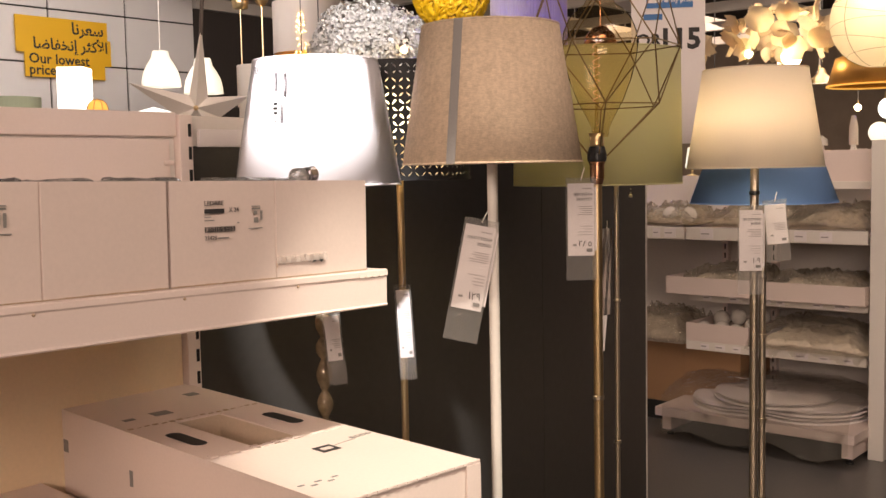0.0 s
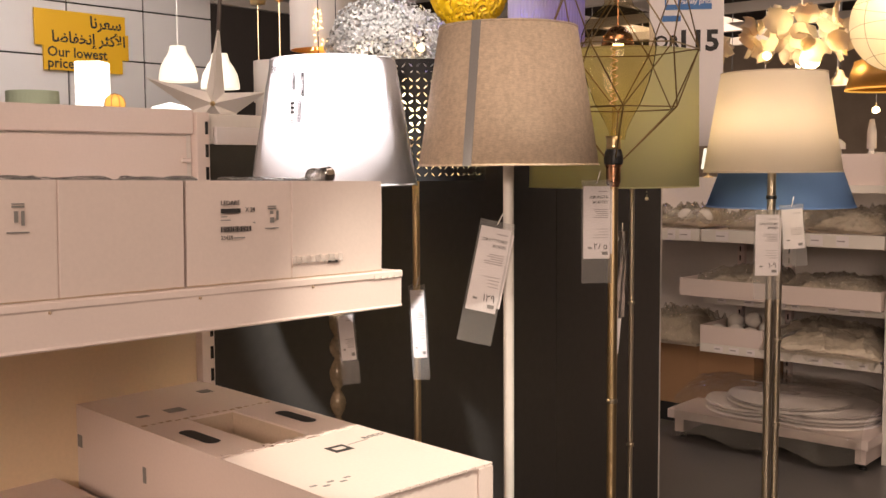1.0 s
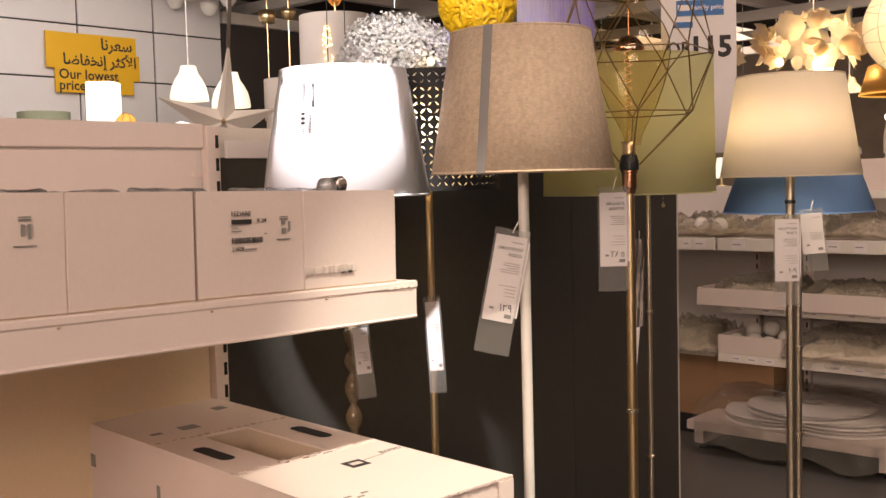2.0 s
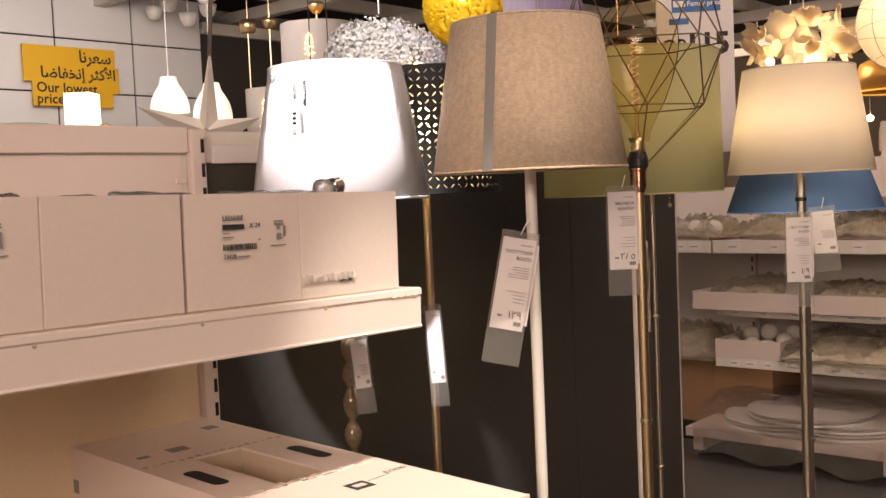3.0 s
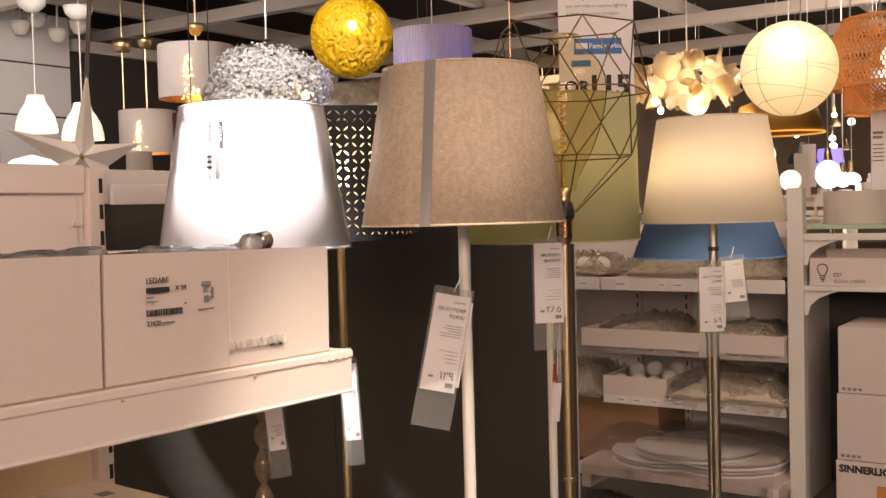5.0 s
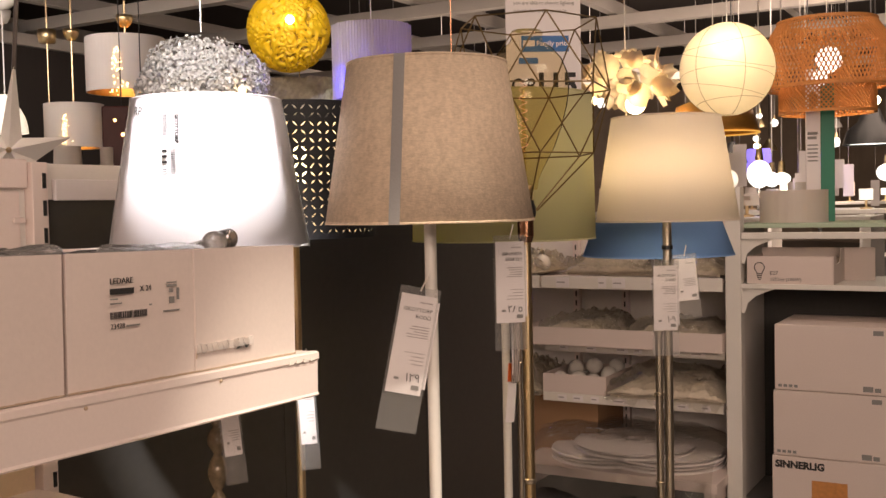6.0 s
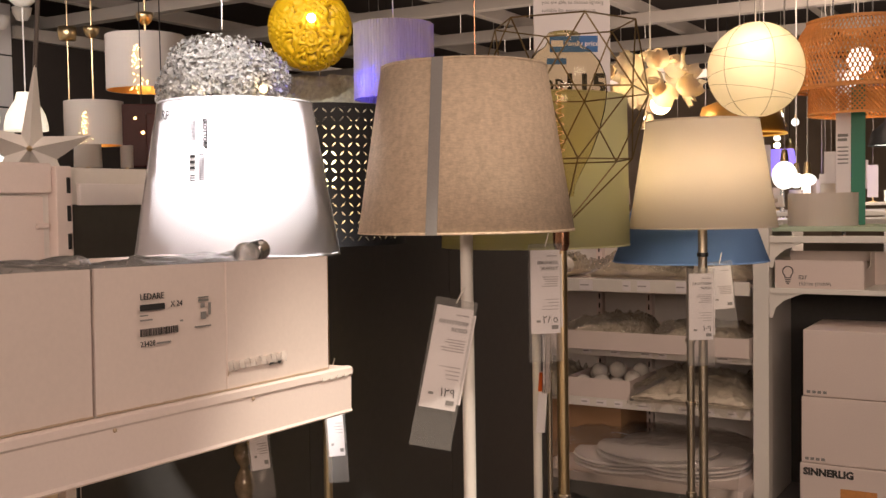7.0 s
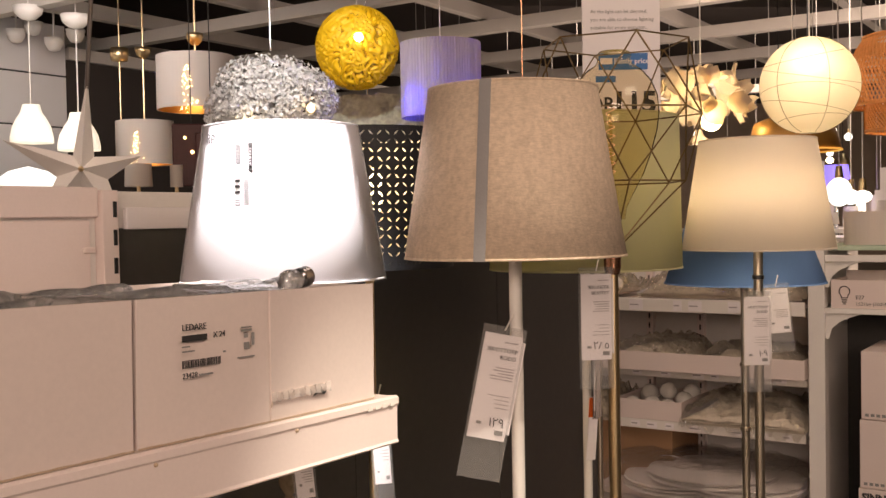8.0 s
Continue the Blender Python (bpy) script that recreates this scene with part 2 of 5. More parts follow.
def bx(x0, x1, y0, y1, z0, z1, bevel=0.0, bm=None):
    bm = bm or bmesh.new()
    made = bmesh.ops.create_cube(bm, size=1.0)["verts"]
    for v in made:
        v.co = ((x0 + x1) / 2 + v.co.x * (x1 - x0), (y0 + y1) / 2 + v.co.y * (y1 - y0), (z0 + z1) / 2 + v.co.z * (z1 - z0))
    if bevel:
        edges = list({e for v in made for e in v.link_edges})
        bmesh.ops.bevel(bm, geom=edges, offset=bevel, segments=2, affect="EDGES", profile=0.5)
    return bm


def lathe(profile, seg=48, bm=None, closed=False, at=(0, 0)):
    """Turns a profile of (radius, height) round the upright axis."""
    bm = bm or bmesh.new()
    rings = []
    for r, z in profile:
        if r < 1e-6:
            rings.append([bm.verts.new((at[0], at[1], z))])
        else:
            rings.append([bm.verts.new((at[0] + r * math.cos(a), at[1] + r * math.sin(a), z)) for a in (2 * math.pi * k / seg for k in range(seg))])
    pairs = list(zip(rings, rings[1:])) + ([(rings[-1], rings[0])] if closed else [])
    for a, b in pairs:
        for k in range(seg):
            q = [a[k % len(a)], a[(k + 1) % len(a)], b[(k + 1) % len(b)], b[k % len(b)]]
            q = list(dict.fromkeys(q))
            if len(q) > 2:
                bm.faces.new(q)
    bmesh.ops.recalc_face_normals(bm, faces=bm.faces)
    return bm


def rod(a, b, r, seg=8, bm=None, r2=None):
    bm = bm or bmesh.new()
    a, b = Vector(a), Vector(b)
    q = (b - a).to_track_quat("Z", "Y").to_matrix()
    ends = []
    for p, rad in ((a, r), (b, r2 if r2 is not None else r)):
        ends.append([bm.verts.new(p + q @ Vector((rad * math.cos(t), rad * math.sin(t), 0))) for t in (2 * math.pi * k / seg for k in range(seg))])
    for k in range(seg):
        bm.faces.new((ends[0][k], ends[0][(k + 1) % seg], ends[1][(k + 1) % seg], ends[1][k]))
    bm.faces.new(ends[0][::-1])
    bm.faces.new(ends[1])
    return bm


def path_tube(points, r, seg=6, bm=None):
    bm = bm or bmesh.new()
    for a, b in zip(points, points[1:]):
        rod(a, b, r, seg, bm)
    return bm


def ball(c, r, seg=20, rings=12, bm=None, squash=1.0):
    bm = bm or bmesh.new()
    made = bmesh.ops.create_uvsphere(bm, u_segments=seg, v_segments=rings, radius=r)["verts"]
    for v in made:
        v.co = Vector(c) + Vector((v.co.x, v.co.y, v.co.z * squash))
    return bm


def plate(points, depth, bm=None):
    """A flat outline in the x-z plane, given thickness along y."""
    bm = bm or bmesh.new()
    a = [bm.verts.new((x, 0, z)) for x, z in points]
    b = [bm.verts.new((x, depth, z)) for x, z in points]
    k = len(points)
    bm.faces.new(a)
    bm.faces.new(b[::-1])
    for i in range(k):
        bm.faces.new((a[(i + 1) % k], a[i], b[i], b[(i + 1) % k]))
    bmesh.ops.recalc_face_normals(bm, faces=bm.faces)
    return bm


def shake(bm, amount, scale, seed=0.0):
    for v in bm.verts:
        v.co += noise.noise_vector(v.co * scale + Vector((seed, seed * 1.7, -seed))) * amount
    return bm


def sheet(x0, x1, y0, y1, nx, ny, height):
    """A sheet of cells with a height for each place."""
    bm = bmesh.new()
    g = [[bm.verts.new((x0 + (x1 - x0) * i / nx, y0 + (y1 - y0) * j / ny, height(i / nx, j / ny))) for i in range(nx + 1)] for j in range(ny + 1)]
    for j in range(ny):
        for i in range(nx):
            bm.faces.new((g[j][i], g[j][i + 1], g[j + 1][i + 1], g[j + 1][i]))
    return bm


def words(name, body, size, material, parent, m, align="LEFT", wrap=None, label="", bold=0.0):
    """Lettering as a thin mesh: written in the x-y plane, then set by the pose m or by the function wrap."""
    cu = bpy.data.curves.new("lettering", "FONT")
    cu.body, cu.size, cu.align_x, cu.extrude = body, size, align, 0.0003
    cu.resolution_u, cu.offset = 2, bold
    tmp = bpy.data.objects.new("lettering", cu)
    me = bpy.data.meshes.new_from_object(tmp)
    bpy.data.objects.remove(tmp)
    for v in me.vertices:
        p = m @ v.co
        v.co = wrap(p) if wrap else p
    me.materials.clear()
    me.materials.append(MATS[material])
    ob = new(name, me)
    ob.parent = parent
    if label:
        ob["label"] = label
    return ob


def bars(rows, bm=None, d=0.0006):
    """Plain bars (x0, x1, z0, z1) standing in the x-z plane, facing -y."""
    bm = bm or bmesh.new()
    for x0, x1, z0, z1 in rows:
        bx(x0, x1, -d, 0.0, z0, z1, bm=bm)
    return bm


def print_bars(name, rows, material, parent, at):
    """Each printed bar as a part of its own."""
    for r in rows:
        part(name, bars([r]), material, parent).location = at


FACE = pose(0, 0, 0, 90, 0, 0)  # lettering upright, facing -y
ROW = pose(-0.573, 2.276, 0, 0, 0, 50)  # the shelving's line: x along it, y to its back

SHELF = ROW @ pose(-0.0965, 0, 1.2, 0, 1.05, 0) @ pose(0.0965, 0, -1.2)  # tilted a little to fit the camera's view

# ---- floor, ceiling, walls ----
tagged(part("floor", bx(-9, 18, -5, 32, -0.1, 0), "floor_concrete"), "polished grey concrete store floor", "floor", kind="structure")
tagged(part("ceiling", bx(-9, 18, -5, 32, 5.0, 5.2), "ceiling_black"), "black-painted high ceiling void above white beams", "ceiling", kind="structure")
for nm, b in (("wall_south", (-9, 18, -5.2, -5)), ("wall_west", (-9.2, -9, -5, 32)), ("wall_east", (18, 18.2, -5, 32)), ("wall_north", (-9, 18, 32, 32.2))):
    tagged(part(nm, bx(*b, 0, 5.0), "far_wall"), "dark store wall closing the hall", "wall", kind="structure")

# white display wall with black joints, then a dark stretch
WALL = pose(-2.72, 11.1, 0, 0, 0, 50)
wall = part("wall_display", bx(-5.2, 0.0, 0.02, 0.14, 0, 3.4), "grout_black")
wall.matrix_world = WALL
tagged(wall, "white panelled display wall with black joints", "wall", kind="structure")
panel_mesh = None
for i in range(6):
    for j in range(7):
        if panel_mesh is None:
            p = part("panel", bx(-0.405, 0.405, 0.0, 0.02, -0.247, 0.247, 0.003), "tile_white", wall)
            panel_mesh = p.data
        else:
            p = new("panel", panel_mesh)
            p.parent = wall
        p.location = (-0.42 - 0.83 * i, 0, 0.14 + 0.51 * j)
dark = part("wall_dark", bx(0.0, 4.2, 0.02, 0.14, 0, 3.25), "wall_dark")
dark.matrix_world = WALL
tagged(dark, "dark brown painted wall behind hanging lamps", "wall", kind="structure")
head = part("trim_rail", bx(0.0, 4.2, -0.04, 0.02, 3.12, 3.24), "beam_white")
head.matrix_world = WALL
tagged(head, "white rail along the top of the dark wall", "trim", kind="structure")

# ceiling grid of white beams, square to the shelving
for k in range(14):
    b = part("beam", bx(-14, 14, -0.05, 0.05, 0, 0.14, 0.004), "beam_white")
    b.matrix_world = ROW @ pose(2, -2 + 1.45 * k, 3.42 if k > 2 else 3.6)
    tagged(b, "white steel ceiling beam", "beam", "ceiling beams", "structure")
for k in range(13):
    b = part("beam", bx(-0.06, 0.06, -5, 18, 0, 0.12, 0.004), "beam_white")
    b.matrix_world = ROW @ pose(-6 + 1.7 * k, 0, 3.28)
    tagged(b, "white steel ceiling beam", "beam", "ceiling beams", "structure")

# ---- shelving with cartons ----
gondola = thing("shelving_unit", ROW, "white steel store shelving with back panel and slotted upright", "shelving")
part("back_panel", bx(-1.9, -0.03, 0.0, 0.02, 1.16, 1.45), "back_panel", gondola)
# split off the back panel to carry the painted bounce light
part("lower_back_panel", bx(-1.9, -0.03, 0.0, 0.02, 0.12, 1.157), "fibreboard", gondola, "lower back panel, tinted for warm bounced light")
part("top_rail", bx(-1.9, -0.03, -0.012, 0.03, 1.45, 1.503, 0.003), "shelf_paint", gondola)
part("panel_fold", bx(-1.9, -0.045, -0.006, 0.0, 1.215, 1.445, 0.002), "shelf_paint", gondola)
part("catch", bx(-0.062, -0.038, -0.012, -0.006, 1.388, 1.398, 0.002), "shelf_paint", gondola)
part("base_deck", bx(-1.9, 0.0, -0.72, 0.0, 0.0, 0.12, 0.004), "shelf_paint", gondola)
up = part("upright", bx(-0.028, 0.006, -0.02, 0.04, 0.0, 1.498, 0.002), "shelf_paint", gondola)
slot_mesh = None
for k in range(28):
    if slot_mesh is None:
        s_ob = part("slot", bx(-0.006, 0.0015, -0.0215, -0.0195, 0.0, 0.028), "slot_black", up)
        slot_mesh = s_ob.data
    else:
        s_ob = new("slot", slot_mesh)
        s_ob.parent = up
    s_ob.location = (0, 0, 0.10 + 0.05 * k)

shelf = thing("shelf_board", SHELF, "white steel shelf with a deep front lip, carrying cartons", "shelf")
L0, LE = -1.9, -0.0965
part("board", bx(L0, LE - 0.004, -0.69, -0.02, 1.188, 1.2), "shelf_paint", shelf)
lip = bmesh.new()
prof = [(-0.690, 1.200), (-0.699, 1.2005), (-0.703, 1.198), (-0.7035, 1.190), (-0.7005, 1.187), (-0.7005, 1.142), (-0.703, 1.139), (-0.700, 1.1365), (-0.690, 1.138), (-0.690, 1.187)]
a = [lip.verts.new((L0, y, z)) for y, z in prof]
b = [lip.verts.new((LE, y, z)) for y, z in prof]
for k in range(len(prof)):
    lip.faces.new((a[k], a[(k + 1) % len(prof)], b[(k + 1) % len(prof)], b[k]))
lip.faces.new(a)
lip.faces.new(b[::-1])
bmesh.ops.recalc_face_normals(lip, faces=lip.faces)
lip_ob = part("front_lip", lip, "shelf_paint", shelf)
part("lip_chips", bars([(LE - 0.02 - 0.016 * k, LE - 0.01 - 0.016 * k, 1.1885, 1.1925 + 0.001 * (k % 2)) for k in range(4)], d=0.001), "white_gloss", lip_ob).location = (0, -0.7032, 0)
for x in (-0.298, -0.51, -0.735):
    part("pin", ball((x, -0.7015, 1.1855), 0.0024, 10, 6), "carton_edge", shelf)
part("bracket", bx(LE - 0.012, LE - 0.008, -0.66, -0.02, 1.13, 1.187), "shelf_paint", shelf)


def open_carton(x0, x1, y0, y1, z0, z1, fold, label):
    """A cut-open display carton: four walls of board, one of them folded round."""
    t = 0.004
    c = thing("carton", SHELF @ pose((x0 + x1) / 2, y0, z0), label, "box", "cartons on the shelf")
    w, d, h = x1 - x0, y1 - y0, z1 - z0
    front = bmesh.new()
    xs = sorted([-w / 2, fold - (x0 + x1) / 2 - 0.0016, fold - (x0 + x1) / 2, fold - (x0 + x1) / 2 + 0.0016, w / 2] + [-w / 2 + w * k / 8 for k in range(1, 8)])
    cols = []
    for x in xs:
        dent = 0.0022 if abs(x - (fold - (x0 + x1) / 2)) < 0.001 else 0.0
        bulge = -0.004 * math.cos(math.pi * x / w) if dent == 0 else -0.003
        cols.append([(x, bulge + dent + 0.0012 * noise.noise(Vector((x * 9, z * 12, x0))), z) for z in [h * j / 6 for j in range(7)]])
    f = [[front.verts.new(p) for p in col] for col in cols]
    r = [[front.verts.new((p[0], p[1] + t, p[2])) for p in col] for col in cols]
    for i in range(len(xs) - 1):
        for j in range(6):
            front.faces.new((f[i][j], f[i + 1][j], f[i + 1][j + 1], f[i][j + 1]))
            front.faces.new((r[i][j + 1], r[i + 1][j + 1], r[i + 1][j], r[i][j]))
        e = front.faces.new((f[i][6], f[i + 1][6], r[i + 1][6], r[i][6]))
        e.material_index = 1
        front.faces.new((r[i][0], r[i + 1][0], f[i + 1][0], f[i][0]))
    for i in (0, len(xs) - 1):
        for j in range(6):
            front.faces.new((f[i][j], f[i][j + 1], r[i][j + 1], r[i][j]))
    bmesh.ops.recalc_face_normals(front, faces=front.faces)
    fr = part("front_wall", front, ["carton", "carton_edge"], c)
    # Brown strip paints the shadow gap and dirt along the carton's base.
    strip = bmesh.new()
    for q in range(40):
        xa = -w / 2 + w * q / 40
        bx(xa, xa + w / 40, -0.0012 - 0.004 * math.cos(math.pi * xa / w), 0.0, 0.0, 0.0016 + 0.0012 * abs(noise.noise(Vector((xa * 30, x0, 1)))), bm=strip)
    part("base_gap_line", strip, "carton_edge", c)
    part("back_wall", bx(-w / 2, w / 2, d - t, d, 0, h * 0.98), "carton", c)
    for s in (-1, 1):
        part("side_wall", bx(min(s * w / 2, s * (w / 2 - t)), max(s * w / 2, s * (w / 2 - t)), t, d - t, 0, h * 0.99), "carton", c)
    part("bottom", bx(-w / 2 + t, w / 2 - t, t, d - t, 0, t), "carton_inside", c)
    return c, fr, w, d, h


def blister_pack(m, k):
    """A clear clamshell with a bulb's screw base in it."""
    p = thing("bulb_pack", m, "clear plastic clamshell pack holding a light bulb", "bulb pack", "bulb packs in the cartons")
    body = bx(-0.034, 0.034, -0.03, 0.03, 0, 0.115, 0.01)
    bmesh.ops.subdivide_edges(body, edges=body.edges, cuts=2, use_grid_fill=True)
    shake(body, 0.006, 28, k * 3.1)
    part("shell", body, "blister", p, smooth=False)
    part("card", bx(-0.028, 0.028, 0.02, 0.022, 0.004, 0.085), "paper", p)
    part("screw_base", lathe([(0.0, 0.078), (0.012, 0.08), (0.0135, 0.086), (0.0125, 0.089), (0.0135, 0.093), (0.0125, 0.097), (0.0135, 0.101), (0.010, 0.107), (0.0, 0.109)], 16), "steel", p, smooth=True)
    return p


cartons = []
for x0, x1, fold, lab in ((-0.5245, -0.137, -0.337, "white cardboard bulb carton with a torn hand hole"), (-0.948, -0.530, -0.719, "white cardboard bulb carton with printed side label")):
    cartons.append(open_carton(x0, x1, -0.692, -0.372, 1.201, 1.352, fold, lab))
extra = open_carton(-1.37, -0.951, -0.692, -0.372, 1.201, 1.35, -1.18, "white cardboard bulb carton at the shelf's far end")
rnd = random.Random(4)
first_pack = None
for ci, (cx0, cx1) in enumerate(((-0.527, -0.142), (-0.948, -0.530))):
    for i in range(5):
        for j in range(4):
            if ci == 0 and i == 4 and j == 0:
                continue
            m = SHELF @ pose(cx0 + 0.042 + i * (cx1 - cx0 - 0.084) / 4, -0.692 + 0.045 + j * 0.076, 1.232 + rnd.uniform(-0.008, 0.012), rnd.uniform(-9, 9), rnd.uniform(-9, 9), rnd.uniform(-12, 12))
            if first_pack is None:
                first_pack = blister_pack(m, 1)
            else:
                copy_thing(first_pack, m)
# a loose bulb lying on the packs with its screw base showing
lo = thing("light_bulb", SHELF @ pose(-0.232, -0.645, 1.360, 0, 82, 12), "loose bulb with a bright screw base on the packs", "bulb")
part("screw_base", lathe([(0, 0.0), (0.011, 0.001), (0.0135, 0.005), (0.012, 0.008), (0.0135, 0.011), (0.012, 0.014), (0.0135, 0.017), (0.012, 0.020), (0.0135, 0.023), (0.009, 0.029), (0, 0.030)], 18), "steel", lo, smooth=True)
part("glass", lathe([(0, 0.0), (0.012, -0.001), (0.013, -0.006), (0.0155, -0.014), (0.0155, -0.022), (0.010, -0.029), (0, -0.032)], 18), "blister", lo, smooth=True)

# print on the cartons
c, fr, w, d, h = cartons[0]
mid = (-0.5245 - 0.137) / 2 + 0.013  # print shifted sideways to fit the camera's view


def on_front(x, z):
    return pose(x - mid, -0.0063, z - 1.201) @ FACE


words("printed_name", "LEDARE", 0.0098, "ink", fr, on_front(-0.458, 1.3165), label="black printed word")
words("printed_count", "X 24", 0.0090, "ink", fr, on_front(-0.414, 1.3065))
words("printed_code", "23428", 0.0085, "ink", fr, on_front(-0.458, 1.2665))
code = [(-0.458, -0.423, 1.312, 1.3185)]
x = -0.458
while x < -0.403:
    wd = rnd.choice((0.0006, 0.001, 0.0018))
    code.append((x, x + wd, 1.2845, 1.2925))
    x += wd + rnd.choice((0.0009, 0.0014))
part("printed_bar", bars([(p - mid, q - mid, r0 - 1.208, r1 - 1.208) for p, q, r0, r1 in code]), "ink", fr).location = (0, -0.0062, 0)
grey = [(-0.458, -0.447, 1.306, 1.3075), (-0.458, -0.441, 1.301, 1.3025), (-0.435, -0.415, 1.2745, 1.2765), (-0.372, -0.356, 1.320, 1.3215), (-0.372, -0.356, 1.316, 1.3185), (-0.368, -0.362, 1.309, 1.314), (-0.356, -0.352, 1.300, 1.314), (-0.368, -0.360, 1.296, 1.304), (-0.378, -0.352, 1.287, 1.2885), (-0.400, -0.396, 1.296, 1.298)]
print_bars("printed_mark", [(p - mid, q - mid, r0 - 1.208, r1 - 1.208) for p, q, r0, r1 in grey], "ink_grey", fr, (0, -0.0062, 0))
# torn hand hole: ragged slot with crumpled tape
hole = [(x - mid, 1.221 - 1.201 + 0.5 * (x + 0.24) * 0.02 + 0.001 * (1 if k % 2 else 0) + 0.009) for k, x in enumerate([-0.325 + 0.0065 * i for i in range(17)])]
tear = bmesh.new()
top = [tear.verts.new((x, -0.0068 - 0.0012 * (k % 3), z + 0.0052 + 0.0008 * math.sin(k * 1.7))) for k, (x, z) in enumerate(hole)]
low = [tear.verts.new((x, -0.0070 - 0.0010 * ((k + 1) % 3), z - 0.0056 + 0.001 * math.sin(k * 2.3))) for k, (x, z) in enumerate(hole)]
for k in range(len(hole) - 1):
    tear.faces.new((top[k], low[k], low[k + 1], top[k + 1]))
part("torn_tape", tear, "tape", fr, "crumpled clear tape over a tear")
part("tear", plate([(-0.252 - mid, 0.021), (-0.246 - mid, 0.027), (-0.235 - mid, 0.028), (-0.2265 - mid, 0.0255), (-0.232 - mid, 0.0205), (-0.238 - mid, 0.024)], 0.001), "slot_black", fr).location = (0, -0.0072, 0)
part("tear_edge", path_tube([(-0.325 - mid, 0, 0.017), (-0.322 - mid, 0, 0.028), (-0.29 - mid, 0, 0.0285), (-0.262 - mid, 0, 0.0315), (-0.235 - mid, 0, 0.034)], 0.0007), "carton_edge", fr).location = (0, -0.0065, 0)
c2, fr2, *_ = cartons[1]
mid2 = (-0.948 - 0.530) / 2
print_bars("printed_mark", [(p - mid2, q - mid2, r0 - 1.201, r1 - 1.201) for p, q, r0, r1 in ((-0.780, -0.764, 1.322, 1.3235), (-0.780, -0.764, 1.318, 1.3205), (-0.777, -0.772, 1.30, 1.314), (-0.768, -0.764, 1.296, 1.314), (-0.787, -0.758, 1.287, 1.2885))], "ink_grey", fr2, (0, -0.0062, 0))

# ---- long carton lying below the shelf ----
BX = pose(-0.3912, 1.8543, 0, 0, 0, 135.2)  # x runs from the front end to the back


def long_carton(m, top, label, detailed):
    k = thing("long_carton", m, label, "box", "long cartons")
    ln, wd, hg = 0.950, 0.30, 0.17
    x0, x1, y0, y1 = -ln / 2, ln / 2, -wd / 2, wd / 2
    z0 = top - hg
    t = 0.004
    if not detailed:
        part("body", bx(x0, x1, y0, y1, z0, top, 0.004), "carton", k)
        return k
    for a0, a1 in ((y0, y0 + t), (y1 - t, y1)):
        part("side_wall", bx(x0, x1, a0, a1, z0, top - t, 0.001), "carton", k)
    part("end_wall", bx(x0, x0 + t, y0 + t, y1 - t, z0, top - t), "carton", k)
    part("end_wall", bx(x1 - t, x1, y0 + t, y1 - t, z0, top - t), "carton", k)
    part("bottom", bx(x0 + t, x1 - t, y0 + t, y1 - t, z0, z0 + t), "carton_inside", k)
    # top in pieces round the opening
    ox0, ox1, oy0, oy1 = -0.148, 0.129, -0.048, 0.052
    for b4 in ((x0, ox0, y0, y1), (ox1, x1, y0, y1), (ox0, ox1, y0, oy0), (ox0, ox1, oy1, y1)):
        part("top_flap", bx(b4[0], b4[1], b4[2], b4[3], top - t, top), "carton", k)
    part("tray", bx(ox0, ox1, oy0, oy1, top - 0.05, top - 0.047), "carton_inside", k)
    part("tray_wall", bx(ox0 - 0.002, ox0, oy0, oy1, top - 0.05, top - t), "carton_inside", k)
    part("tray_wall", bx(ox1, ox1 + 0.002, oy0, oy1, top - 0.05, top - t), "carton_inside", k)
    part("tray_wall", bx(ox0, ox1, oy0 - 0.002, oy0, top - 0.05, top - t), "carton_inside", k)
    part("tray_wall", bx(ox0, ox1, oy1, oy1 + 0.002, top - 0.05, top - t), "carton_inside", k)
    return k, top, (x0, x1, y0, y1)


k, ktop, kb = long_carton(BX, 0.9, "long white carton with torn opening and printed marks", True)
for y in (0.104, -0.104):
    slot = bmesh.new()
    pts = []
    for cx, s in ((0.040, 1), (-0.045, -1)):
        for q in range(7):
            an = radians(-90 + 30 * q) if s > 0 else radians(90 + 30 * q)
            pts.append((cx + 0.015 * math.cos(an), y + 0.015 * math.sin(an)))
    slot.faces.new([slot.verts.new((px, py, ktop + 0.0008)) for px, py in pts])
    part("hand_slot", slot, "slot_black", k, "dark oval hand hole")
# torn perforated edge across the lid and along the front end
tear = bmesh.new()
for i in range(22):
    y = -0.148 + 0.0138 * i
    bx(-0.146 + 0.004 * math.sin(i * 1.9), -0.134 + 0.004 * math.sin(i * 2.3), y, y + 0.0135, ktop, ktop + 0.0012 + 0.0008 * (i % 3), bm=tear)
part("torn_edge", tear, "carton", k)
ruff = bmesh.new()
for i in range(30):
    y = -0.15 + 0.01 * i
    bx(-0.477 - 0.002 - 0.0015 * (i % 2), -0.4745, y, y + 0.0098, ktop - 0.003, ktop + 0.0008, bm=ruff)
part("serrated_edge", ruff, "carton", k)
part("end_flap", bx(-0.4805, -0.476, -0.15, -0.118, ktop - 0.17, ktop - 0.004, 0.001), "carton", k)
fold = bmesh.new()
for i in range(17):
    bx(0.134 + 0.003 * math.sin(i), 0.139 + 0.003 * math.sin(i * 2.0), -0.14 + 0.017 * i, -0.130 + 0.017 * i, ktop, ktop + 0.001, bm=fold)
part("perforation", fold, "carton_edge", k)
